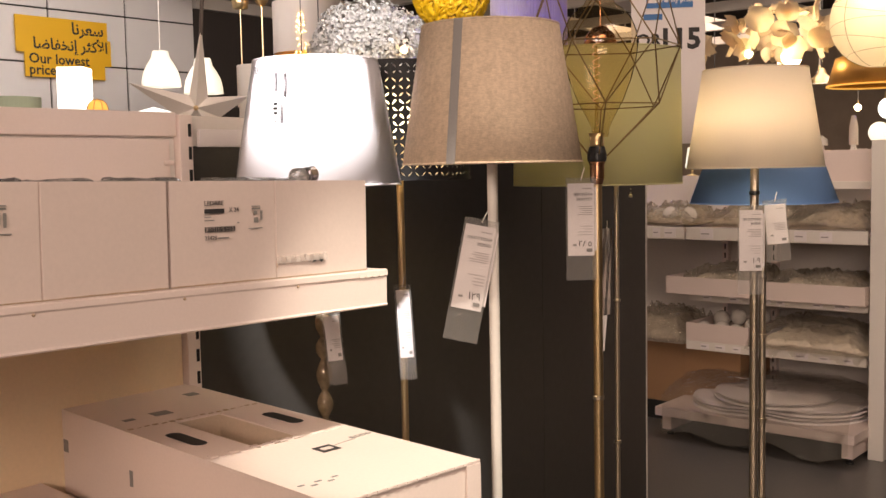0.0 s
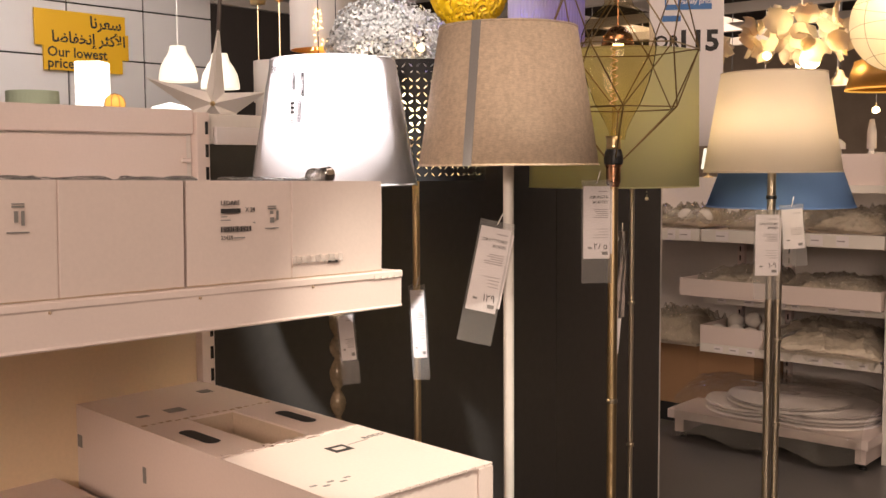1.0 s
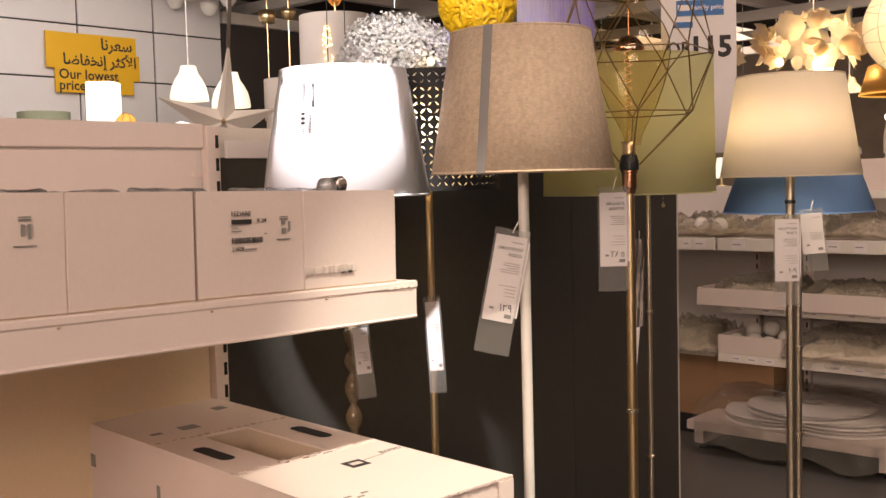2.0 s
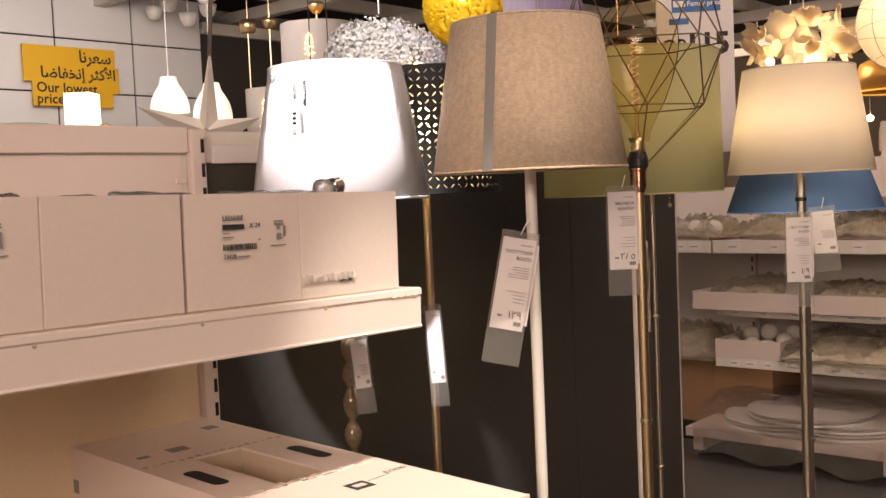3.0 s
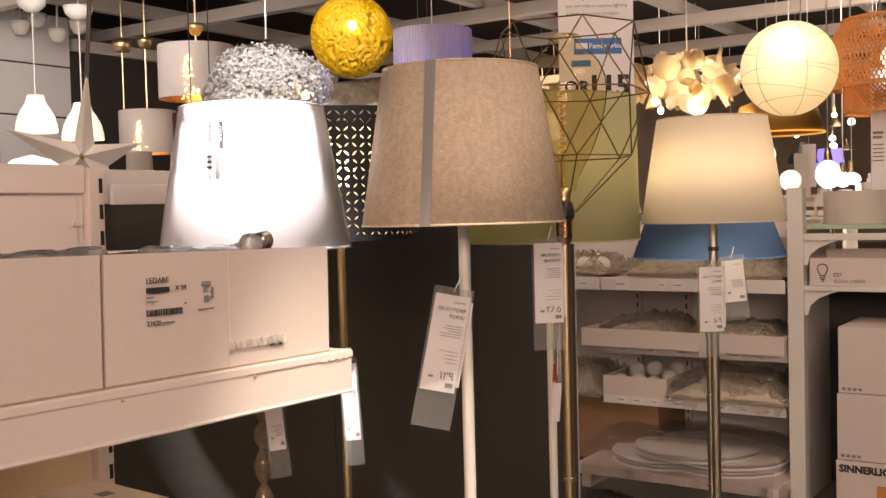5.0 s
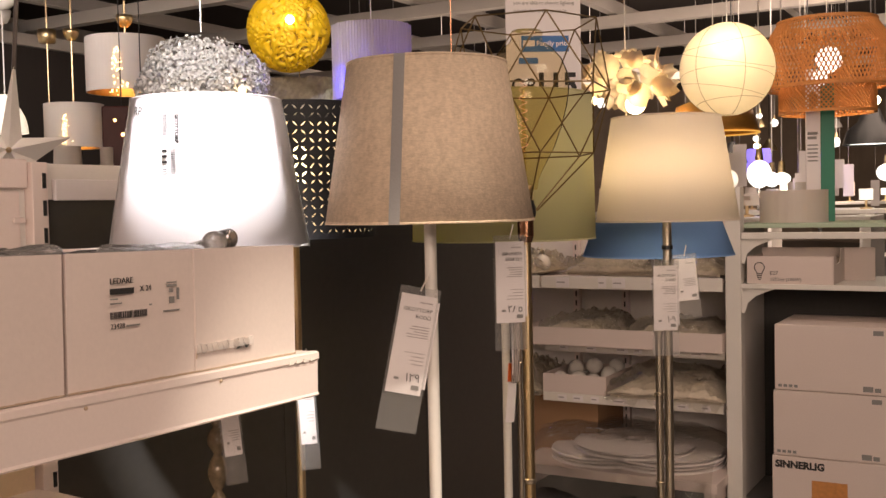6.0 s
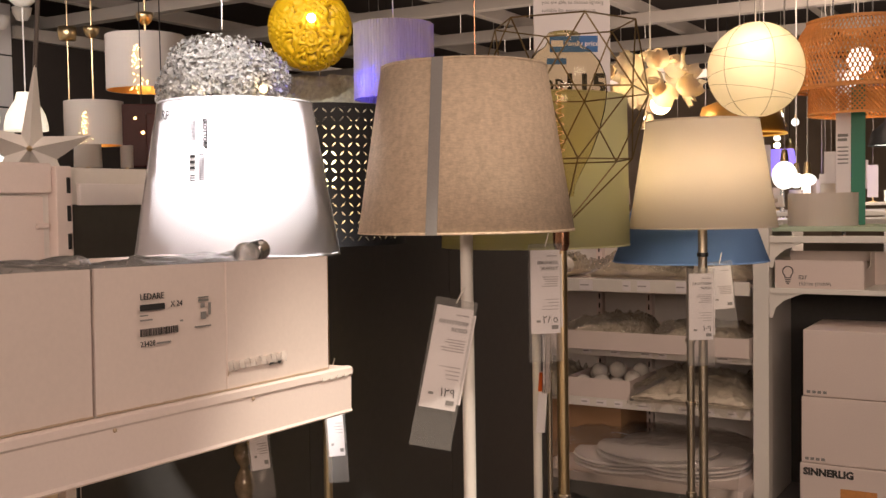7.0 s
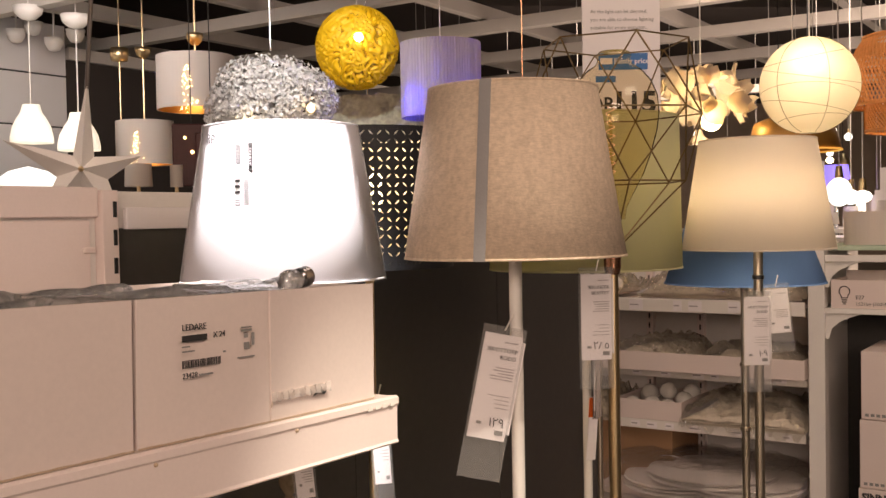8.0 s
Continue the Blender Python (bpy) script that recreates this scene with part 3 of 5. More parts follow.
part("printed_mark", bx(-0.257, -0.221, -0.044, -0.006, ktop, ktop + 0.0006), "ink", k)
part("printed_mark", bx(-0.246, -0.232, -0.036, -0.014, ktop + 0.0006, ktop + 0.0009), "carton", k)
words("printed_name", "RODD", 0.017, "ink_grey", k, pose(-0.222, -0.095, ktop + 0.0006, 0, 0, -88))
part("printed_line", path_tube([(-0.225, -0.10, ktop + 0.0004), (-0.232, -0.048, ktop + 0.0004)], 0.0006), "ink_grey", k)
part("printed_mark", bx(0.196, 0.228, 0.014, 0.052, ktop, ktop + 0.0006), "ink_grey", k)
part("printed_mark", bx(0.200, 0.215, 0.092, 0.115, ktop, ktop + 0.0006), "ink_grey", k)
part("printed_mark", bx(0.305, 0.333, -0.112, -0.085, ktop, ktop + 0.0006), "ink_grey", k)
rowsm = bmesh.new()
for i in range(5):
    bx(-0.377 - 0.012 * (i % 2), -0.372 - 0.012 * (i % 2), 0.06 + 0.016 * i, 0.072 + 0.016 * i, ktop, ktop + 0.0006, bm=rowsm)
part("printed_mark", rowsm, "ink_grey", k)
part("side_mark", bx(0.375, 0.395, 0.1503, 0.151, ktop - 0.085, ktop - 0.06), "ink_grey", k)
part("side_mark", bx(0.11, 0.122, 0.1503, 0.151, ktop - 0.10, ktop - 0.07), "ink_grey", k)
for z in (0.725, 0.55, 0.375, 0.29):
    long_carton(BX @ pose(0.015 * math.sin(z * 30), 0, 0), z if z > 0.3 else 0.29, "long white carton in the stack under the shelf", False)
long_carton(BX @ pose(0.03, 0.335, 0, 0, 0, 2), 0.76, "long white carton lying beside the stack", False)
for z in (0.585, 0.41, 0.29):
    long_carton(BX @ pose(0.02, 0.335, 0), z, "long white carton in the stack under the shelf", False)
part("printed_mark", bars([(0.0, 0.03, 0.0, 0.012), (0.04, 0.09, 0.0, 0.01)]), "ink_grey", gondola).matrix_local = pose(-0.5, -0.55, 0.0605, -90, 0, 30)

# ---- dark partition with the floor lamps before it ----
part_wall = thing("partition", ROW, "dark grey partition panel with a white top band", "partition", kind="structure")
for x0, x1 in ((0.012, 0.69), (0.692, 1.36), (1.362, 2.03)):
    part("panel", bx(x0, x1, 0.0, 0.03, 0.0, 1.43, 0.001), "dark_panel", part_wall)
part("top_band", bx(0.012, 0.62, 0.0, 0.03, 1.43, 1.497, 0.002), "back_panel", part_wall)
part("label_strip", bx(0.03, 0.60, -0.012, -0.001, 1.428, 1.468, 0.002), "paper", part_wall)
part("edge_trim", bx(2.03, 2.036, -0.002, 0.034, 0.0, 1.43), "white_metal", part_wall)


def wrap_on(r0, z0, r1, z1, off=0.0007):
    """Bends flat lettering (x along the girth, y up) round a tapered shade; x = 0 faces -y."""
    def f(p):
        r = r0 + (r1 - r0) * (p.y - z0) / (z1 - z0) + off
        an = p.x / r - math.pi / 2
        return Vector((r * math.cos(an), r * math.sin(an), p.y))
    return f


def cone_shade(name, parent, r0, z0, r1, z1, material, label, lining=None, seam=None, rim="white_gloss", seg=96):
    """A tapered shade with thickness, bound rims and a spider fitting."""
    t = 0.0022
    sh = part(name, lathe([(r0, z0), (r1, z1), (r1 - t, z1), (r0 - t, z0)], seg, closed=True), [material], parent, label, smooth=False)
    for f in sh.data.polygons:
        f.use_smooth = abs(f.normal.z) < 0.7
    for r, z in ((r0, z0), (r1, z1)):
        s = 0.0035 if z == z0 else -0.0035
        dr = (r1 - r0) / (z1 - z0) * s
        part("rim", lathe([(r + 0.0009, z), (r + dr + 0.0009, z + s), (r + dr - t - 0.0006, z + s), (r - t - 0.0006, z)], seg, closed=True), material, sh, smooth=True)
    if seam:
        an0, width = seam
        bm = bmesh.new()
        cols = []
        for q in range(5):
            row = []
            for r, z in ((r0, z0), (r1, z1)):
                an = radians(an0) + (q / 4 - 0.5) * width / r
                row.append(bm.verts.new(((r + 0.0012) * math.cos(an), (r + 0.0012) * math.sin(an), z)))
            cols.append(row)
        for q in range(4):
            bm.faces.new((cols[q][0], cols[q + 1][0], cols[q + 1][1], cols[q][1]))
        part("seam", bm, "shade_seam", sh, "grey vertical seam tape")
    sp = bmesh.new()
    zc = z1 - 0.02
    for q in range(3):
        an = 2.1 * q + 0.4
        rod((0.012 * math.cos(an), 0.012 * math.sin(an), zc), ((r1 - t) * math.cos(an), (r1 - t) * math.sin(an), z1 - 0.004), 0.0014, 6, sp)
    part("spider", sp, rim, sh)
    return sh


def pole_and_base(lampob, r, top, material, base_r=0.13, base=True):
    part("pole", lathe([(0, 0.02), (r, 0.02), (r, top), (0, top)], 20), material, lampob, smooth=False)
    if base:
        part("base", lathe([(0, 0), (base_r, 0), (base_r, 0.008), (base_r - 0.006, 0.016), (0.02, 0.022), (r + 0.003, 0.04), (0, 0.04)], 40), material, lampob)


def socket(lampob, z, material="black_plastic"):
    part("socket", lathe([(0, z), (0.014, z), (0.018, z + 0.012), (0.018, z + 0.045), (0.0, z + 0.045)], 20), material, lampob)


def price_tag(x, y, z, w, h, lean, turn, extra, name_lines, price, label, second=True):
    """Paper price tag in a clear sleeve, hung by a tie. The origin is its top."""
    tg = thing("price_tag", pose(x, y, z, 0, lean, turn), label, "price tag", "price tags on the lamps")
    part("card", bx(-w / 2, w / 2, -0.0006, 0.0006, -h, -0.012), "paper", tg)
    sl = bmesh.new()
    for yy in (-0.0026, 0.0026):
        q = [sl.verts.new((-w / 2 - 0.004 + (w + 0.008) * i / 6, yy + 0.0015 * math.sin(i * 1.7 + j), -(h + extra) * j / 6)) for j in range(7) for i in range(7)]
        for j in range(6):
            for i in range(6):
                sl.faces.new((q[j * 7 + i], q[j * 7 + i + 1], q[(j + 1) * 7 + i + 1], q[(j + 1) * 7 + i]))
    part("sleeve", sl, "sleeve", tg, "clear plastic sleeve", smooth=True)
    rr = random.Random(int(x * 1000))
    rows = [(w * 0.05, w * 0.40, -0.024, -0.022)]
    zz = -0.062
    for i in range(5):
        rows.append((w * (0.0 - rr.uniform(0, 0.2)), w * 0.42, zz, zz + 0.0016))
        zz -= 0.0042
    zz -= 0.02
    for i in range(4):
        if zz > -h + 0.035:
            rows.append((w * (0.1 - rr.uniform(0, 0.25)), w * 0.42, zz, zz + 0.0012))
            zz -= 0.006
    print_bars("printed_line", rows, "tag_ink", tg, (0, -0.0012, 0))
    print_bars("printed_mark", [(w * 0.2, w * 0.42, -h + 0.008, -h + 0.015)], "ink_grey", tg, (0, -0.0012, 0))
    for i, line in enumerate(name_lines):
        words("printed_name", line, 0.0085, "ink", tg, pose(w * 0.43, -0.0016, -0.038 - 0.0105 * i) @ FACE, "RIGHT")
    words("printed_price", price, 0.019, "ink", tg, pose(w * 0.42, -0.0016, -h + 0.02) @ FACE, "RIGHT")
    print_bars("printed_line", [(-w * 0.32, -w * 0.18, -h + 0.021, -h + 0.025)], "ink_grey", tg, (0, -0.0012, 0))
    tie = path_tube([(0, 0, -0.006), (0.004, 0, 0.008), (0.008, 0.002, 0.02)], 0.0012, 6)
    part("tie", tie, "white_gloss", tg)
    if second:
        part("back_card", bx(-w / 2 + 0.012, w / 2 + 0.006, 0.004, 0.005, -h + 0.01, -0.02), "paper", tg)
    return tg


# beige linen lamp on a white pole
lb = thing("floor_lamp", pose(0.0911, 1.8914, 0), "floor lamp with beige linen shade on white pole", "floor lamp", "floor lamps")
pole_and_base(lb, 0.0098, 1.42, "white_metal")
socket(lb, 1.42, "white_metal")
cone_shade("shade", lb, 0.1647, 1.3769, 0.1252, 1.6267, "linen_shade", "beige linen shade with grey seam", seam=(-90 - 27.5, 0.017))
price_tag(0.071, 1.866, 1.276, 0.056, 0.168, 11.5, -4, 0.06, ("/SKOTTORP", "RODD"), "١٢٩", "white paper price tag in clear sleeve on white pole")

# white wrapped lamp on a turned pole
lw = thing("floor_lamp", pose(-0.259, 2.122, 0), "floor lamp with plastic-wrapped white shade on beaded pole", "floor lamp", "floor lamps")
sh = cone_shade("shade", lw, 0.170, 1.339, 0.1265, 1.595, "white_shade", "bright white shade still in its wrapper")
beads = [(0, 0.02), (0.007, 0.02)]
z = 0.05
q = 0
while z < 1.36:
    hgt = (0.066, 0.048, 0.058)[q % 3]
    for s in range(6):
        f = s / 6
        beads.append((0.0062 + 0.0115 * math.sin(math.pi * f), z + hgt * f))
    z += hgt
    q += 1
part("beaded_pole", lathe(beads + [(0, z)], 20), "glass_bead", lw, "smoky glass beads threaded on a pole", smooth=True)
part("base", lathe([(0, 0), (0.13, 0), (0.13, 0.01), (0.02, 0.03), (0, 0.03)], 40), "brass", lw)
film = lathe([(0.1712 - 0.0430 * i / 10, 1.337 + 0.258 * i / 10) for i in range(11)], 64)
shake(film, 0.0016, 30)
part("wrapper", film, "wrap", sh, "clear wrapping film", smooth=True)
wfo = wrap_on(0.170, 1.339, 0.1265, 1.595, 0.0042)
words("printed_name", "SKOTTORP", 0.0092, "label_black", sh, pose(-0.046, 1.559, 0, 0, 0, -90), wrap=wfo, bold=0.0005)
for x0, y0, y1, st in ((-0.068, 1.526, 1.560, 0.0011), (-0.054, 1.463, 1.504, 0.0015), (-0.069, 1.462, 1.472, 0.0018), (-0.069, 1.480, 1.502, 0.0045)):
    bm = bmesh.new()
    y = y0
    while y < y1:
        q = [wfo(Vector((xx, yy, 0))) for xx, yy in ((x0, y), (x0 + 0.009, y), (x0 + 0.009, y + st), (x0, y + st))]
        bm.faces.new([bm.verts.new(p) for p in q])
        y += st * 2
    part("printed_code", bm, "label_black", sh)
words("printed_letters", "RP", 0.021, "label_black", sh, pose(-0.136, 1.563, 0, 0, 0, -8), wrap=wfo)
price_tag(-0.238, 2.078, 1.085, 0.030, 0.105, -5, 10, 0.05, (), "", "narrow price tag in clear sleeve on the beaded pole", False)

# black perforated drum lamp
lp = thing("floor_lamp", pose(-0.105, 2.385, 0), "floor lamp with black perforated drum shade on brass pole", "floor lamp", "floor lamps")
pole_and_base(lp, 0.0085, 1.47, "brass")
socket(lp, 1.45, "black_plastic")
R, Z0, Z1, NU, NV = 0.163, 1.345, 1.607, 66, 16
bm = bmesh.new()
cache = {}


def pv(uu, vv):
    key = (round((uu % NU) * 1000), round(vv * 1000))
    if key not in cache:
        an = 2 * math.pi * uu / NU
        cache[key] = bm.verts.new((R * math.cos(an), R * math.sin(an), Z0 + 0.006 + (Z1 - Z0 - 0.012) * vv / NV))
    return cache[key]


for i in range(NU):
    for j in range(NV):
        s = 1 if (i + j) % 2 else -1
        outer = [(0, 0), (0.5, 0), (1, 0), (1, 0.5), (1, 1), (0.5, 1), (0, 1), (0, 0.5)]
        ang = [225, 270, 315, 0, 45, 90, 135, 180]
        inner = []
        for a in ang:
            d = radians(a - 45 * s)
            rr = 0.42 if a % 180 == (45 if s > 0 else 135) else (0.09 if a % 90 == 45 else 0.12)
            inner.append((0.5 + rr * math.cos(radians(a)), 0.5 + rr * math.sin(radians(a))))
        for q in range(8):
            w4 = [pv(i + outer[q][0], j + outer[q][1]), pv(i + outer[(q + 1) % 8][0], j + outer[(q + 1) % 8][1]), pv(i + inner[(q + 1) % 8][0], j + inner[(q + 1) % 8][1]), pv(i + inner[q][0], j + inner[q][1])]
            bm.faces.new(w4)
bmesh.ops.recalc_face_normals(bm, faces=bm.faces)
drum = part("shade", bm, "perforated_black", lp, "black metal shade pierced with petal-shaped holes")
so = drum.modifiers.new("thickness", "SOLIDIFY")
so.thickness = 0.0012
so.material_offset = 1
drum.data.materials.append(MATS["drum_lining"])
for z0, z1 in ((Z0, Z0 + 0.007), (Z1 - 0.007, Z1)):
    part("rim", lathe([(R + 0.001, z0), (R + 0.001, z1), (R - 0.002, z1), (R - 0.002, z0)], 62, closed=True), "perforated_black", drum)
part("bulb", ball((-0.02, -0.08, 1.488), 0.052, 20, 12), "bulb_glow", lp, smooth=True)
lamp("drum_bulb_light", "POINT", pose(-0.107, 2.36, 1.50), 4.5, (1.0, 0.80, 0.55), soft=0.03)
price_tag(-0.100, 2.275, 1.113, 0.030, 0.165, -3, -6, 0.05, (), "", "narrow price tag in clear sleeve on brass pole", False)

# wire cage lamp with a large smoked bulb
lc = thing("floor_lamp", pose(0.325, 2.19, 0), "brass floor lamp with geometric wire cage and large smoked bulb", "floor lamp", "floor lamps")
pole_and_base(lc, 0.0105, 1.335, "brass")
part("collar", lathe([(0.0107, 0.865), (0.0125, 0.867), (0.0125, 0.873), (0.0107, 0.875)], 20), "nickel", lc)
part("holder", lathe([(0, 1.33), (0.0115, 1.33), (0.0155, 1.342), (0.0155, 1.372), (0.0175, 1.374), (0.0175, 1.378), (0, 1.378)], 24), "copper", lc)
part("socket", lathe([(0, 1.378), (0.019, 1.378), (0.0205, 1.383), (0.0205, 1.396), (0.016, 1.41), (0, 1.41)], 24), "black_plastic", lc)
part("screw_base", lathe([(0, 1.408), (0.0145, 1.41), (0.016, 1.415), (0.014, 1.419), (0.016, 1.423), (0.014, 1.428), (0.018, 1.438), (0, 1.438)], 20), "brass", lc, smooth=True)
bulb = [(0.016, 1.43), (0.019, 1.45), (0.031, 1.475), (0.050, 1.51), (0.065, 1.55), (0.075, 1.588), (0.0795, 1.62), (0.077, 1.65), (0.066, 1.677), (0.049, 1.697), (0.034, 1.706), (0.029, 1.716), (0.031, 1.726), (0.026, 1.731), (0.012, 1.728), (0, 1.727)]
part("bulb", lathe(bulb, 40, at=(0.008, 0)), "smoke_glass", lc, "large smoked glass bulb", smooth=True)
stem = part("filament_stem", lathe([(0, 1.43), (0.008, 1.43), (0.004, 1.46), (0.003, 1.62), (0, 1.62)], 10), "smoke_glass", lc)
spiral = [(0.008 * math.cos(q * 0.9), 0.008 * math.sin(q * 0.9), 1.50 + 0.0023 * q) for q in range(60)]
part("filament", path_tube(spiral, 0.00045, 4), "filament", stem)
cage = bmesh.new()
rings = []
for z, r, tw in ((1.752, 0.135, -30), (1.623, 0.166, 0), (1.497, 0.130, -36)):
    rings.append([Vector((0.020 + r * math.cos(radians(tw + 60 * q)), 0.038 + r * math.sin(radians(tw + 60 * q)), z)) for q in range(6)])
bars_list = []
for rg in rings:
    bars_list += [(rg[q], rg[(q + 1) % 6]) for q in range(6)]
for q in range(6):
    bars_list += [(rings[0][q], rings[1][q]), (rings[0][(q + 1) % 6], rings[1][q]), (rings[2][q], rings[1][q]), (rings[2][(q + 1) % 6], rings[1][q])]
    bars_list.append((rings[2][q], Vector((0.004 + 0.021 * math.cos(radians(60 * q - 36)), 0.004 + 0.021 * math.sin(radians(60 * q - 36)), 1.390))))
shade_cage = None
for a, b in bars_list:
    wire = part("wire", rod(a, b, 0.0015, 6), "wire_brass", lc if shade_cage is None else shade_cage)
    if shade_cage is None:
        wire.name = "cage"
        shade_cage = wire
price_tag(0.287, 2.165, 1.345, 0.056, 0.165, 0, 4, 0.052, ("/BRUNSTA", "SKAFTET"), "٢٨٥", "white paper price tag in clear sleeve on brass pole")

# green drum lamp on a white pole
lg = thing("floor_lamp", pose(0.3843, 2.6177, 0), "floor lamp with large pale green drum shade", "floor lamp", "floor lamps")
pole_and_base(lg, 0.010, 1.45, "white_metal")
socket(lg, 1.45, "white_metal")
cone_shade("shade", lg, 0.2122, 1.3213, 0.208, 1.652, "green_shade", "pale green cloth drum shade")
chain = bmesh.new()
for q in range(12):
    ball((0.075, -0.06, 1.40 - 0.009 * q), 0.0018, 8, 5, chain)
ball((0.075, -0.06, 1.293), 0.005, 10, 8, chain)
part("pull_chain", chain, "nickel", lg)
lamp("green_lamp_bulb", "POINT", pose(0.3843, 2.6177, 1.47), 3.4, (1.0, 0.75, 0.42), soft=0.04)
price_tag(0.405, 2.60, 1.21, 0.05, 0.20, 3, 60, 0.02, (), "", "paper price tag seen edge-on on white pole", False)
ol = thing("price_tag", pose(0.40, 2.61, 1.045, 0, 6, 30), "orange and white paper tag on white pole", "price tag", "price tags on the lamps")
part("card", bx(-0.014, 0.014, -0.001, 0.001, -0.15, -0.01), "paper", ol)
part("orange_corner", bx(-0.016, 0.003, -0.003, -0.0012, -0.055, -0.012), "orange_label", ol)

# thin ringed brass lamp behind the green shade
lt = thing("floor_lamp", pose(0.462, 2.80, 0), "slim ringed brass floor lamp stem", "floor lamp", "floor lamps")
pole_and_base(lt, 0.0068, 1.42, "nickel", 0.12)
for z in (1.0, 0.605, 0.3):
    part("ring", lathe([(0.0068, z - 0.005), (0.010, z - 0.003), (0.010, z + 0.003), (0.0068, z + 0.005)], 18), "nickel", lt)
socket(lt, 1.42)

# cream lamp, lit
lr = thing("floor_lamp", pose(0.7785, 2.5997, 0), "lit floor lamp with cream shade on nickel pole", "floor lamp", "floor lamps")
pole_and_base(lr, 0.0105, 1.42, "nickel")
socket(lr, 1.42, "white_metal")
part("switch", lathe([(0.0105, 1.288), (0.013, 1.289), (0.013, 1.297), (0.0105, 1.298)], 20), "black_plastic", lr)
cone_shade("shade", lr, 0.1679, 1.3555, 0.1275, 1.602, "cream_shade", "glowing cream fabric shade")
part("bulb", ball((0, 0, 1.50), 0.028, 20, 12), "bulb_glow", lr, smooth=True)
lamp("cream_lamp_bulb", "POINT", pose(0.755, 2.585, 1.475), 2.5, (1.0, 0.89, 0.73), soft=0.12)
price_tag(0.763, 2.575, 1.263, 0.057, 0.165, 0, -4, 0.06, ("/SKOTTORP", "RODD"), "١٠٩", "white paper price tag in clear sleeve on nickel pole")
# blue lamp on a ringed pole
ln = thing("floor_lamp", pose(0.932, 3.0412, 0), "floor lamp with blue flared shade on ringed nickel pole", "floor lamp", "floor lamps")
pole_and_base(ln, 0.0105, 1.36, "nickel")
for z in (1.03, 0.855, 0.60, 0.30):
    part("ring", lathe([(0.0105, z - 0.006), (0.0145, z - 0.004), (0.0145, z + 0.004), (0.0105, z + 0.006)], 20), "nickel", ln)
socket(ln, 1.36)
cone_shade("shade", ln, 0.211, 1.251, 0.13, 1.475, "blue_shade", "blue fabric flared shade")
price_tag(0.850, 2.67, 1.272, 0.052, 0.115, -5, -16, 0.045, (), "", "white price tag hung behind the other tags", False)

# ---- wall shelves with wrapped shades, beyond the partition ----
UNIT = pose(1.204, 5.257, 0, 0, 0, -40)  # x along the shelf fronts, y to the back
us = thing("wall_shelving", UNIT, "white store shelving bay with grey back panel", "shelving")
part("back_panel", bx(-1.0, 0.93, 0.52, 0.54, 0, 1.30), "back_panel", us)
for x in (-0.03, 0.245):
    u2 = part("upright", bx(x, x + 0.035, 0.48, 0.52, 0.0, 1.30, 0.002), "shelf_paint", us)
    for q in range(22):
        s_ob = new("slot", slot_mesh)
        s_ob.parent = u2
        s_ob.location = (x + 0.019, 0.4995, 0.1 + 0.05 * q)


def price_rail(parent, x0, x1, y, z0, z1, seed, blue=False):
    ra = random.Random(seed)
    lp_ = part("price_rail", bx(x0, x1, y, y + 0.012, z0, z1, 0.002), "white_gloss", parent)
    x = x0 + 0.08
    while x < x1 - 0.1:
        w = ra.uniform(0.04, 0.07)
        part("price_label", bx(x, x + w, y - 0.002, y - 0.0005, z0 + 0.008, z1 - 0.008), "paper", lp_)
        print_bars("printed_line", [(x + 0.004, x + w * 0.7, (z0 + z1) / 2 - 0.003, (z0 + z1) / 2 + 0.003)], "tag_ink", lp_, (0, y - 0.002, 0))
        x += w + ra.uniform(0.02, 0.16)


for x0, x1, z0, z1, y, seed in ((-0.9, -0.012, 0.982, 1.046, 0.0, 1), (0.0, 0.905, 0.982, 1.046, 0.0, 2), (0.0, 0.905, 0.665, 0.708, 0.03, 3), (0.0, 0.905, 0.418, 0.462, 0.0, 4)):
    sb = thing("shelf_board", UNIT, "white steel shelf with price rail carrying wrapped lampshades", "shelf", "wall shelves")
    part("board", bx(x0, x1, y + 0.012, 0.48, z1 - 0.03, z1 - 0.012), "shelf_paint", sb)
    price_rail(sb, x0, x1, y, z0, z1, seed)


def tray(x0, x1, y0, y1, z0, h, label):
    tr = thing("tray", UNIT @ pose(x0, y0, z0), label, "tray", "carton trays")
    w, d, t = x1 - x0, y1 - y0, 0.005
    part("bottom", bx(0, w, 0, d, 0, t), "carton", tr)
    part("front", bx(0, w, 0, t, t, h, 0.001), "carton", tr)
    part("rear", bx(0, w, d - t, d, t, h), "carton", tr)
    for x in (0, w - t):
        part("side", bx(x, x + t, t, d - t, t, h), "carton", tr)
    return tr


tray(-0.085, 0.915, -0.06, 0.44, 0.708, 0.088, "white cardboard tray of film-wrapped lampshades")
tray(0.0, 0.335, 0.0, 0.40, 0.463, 0.092, "white cardboard tray of round bulbs")


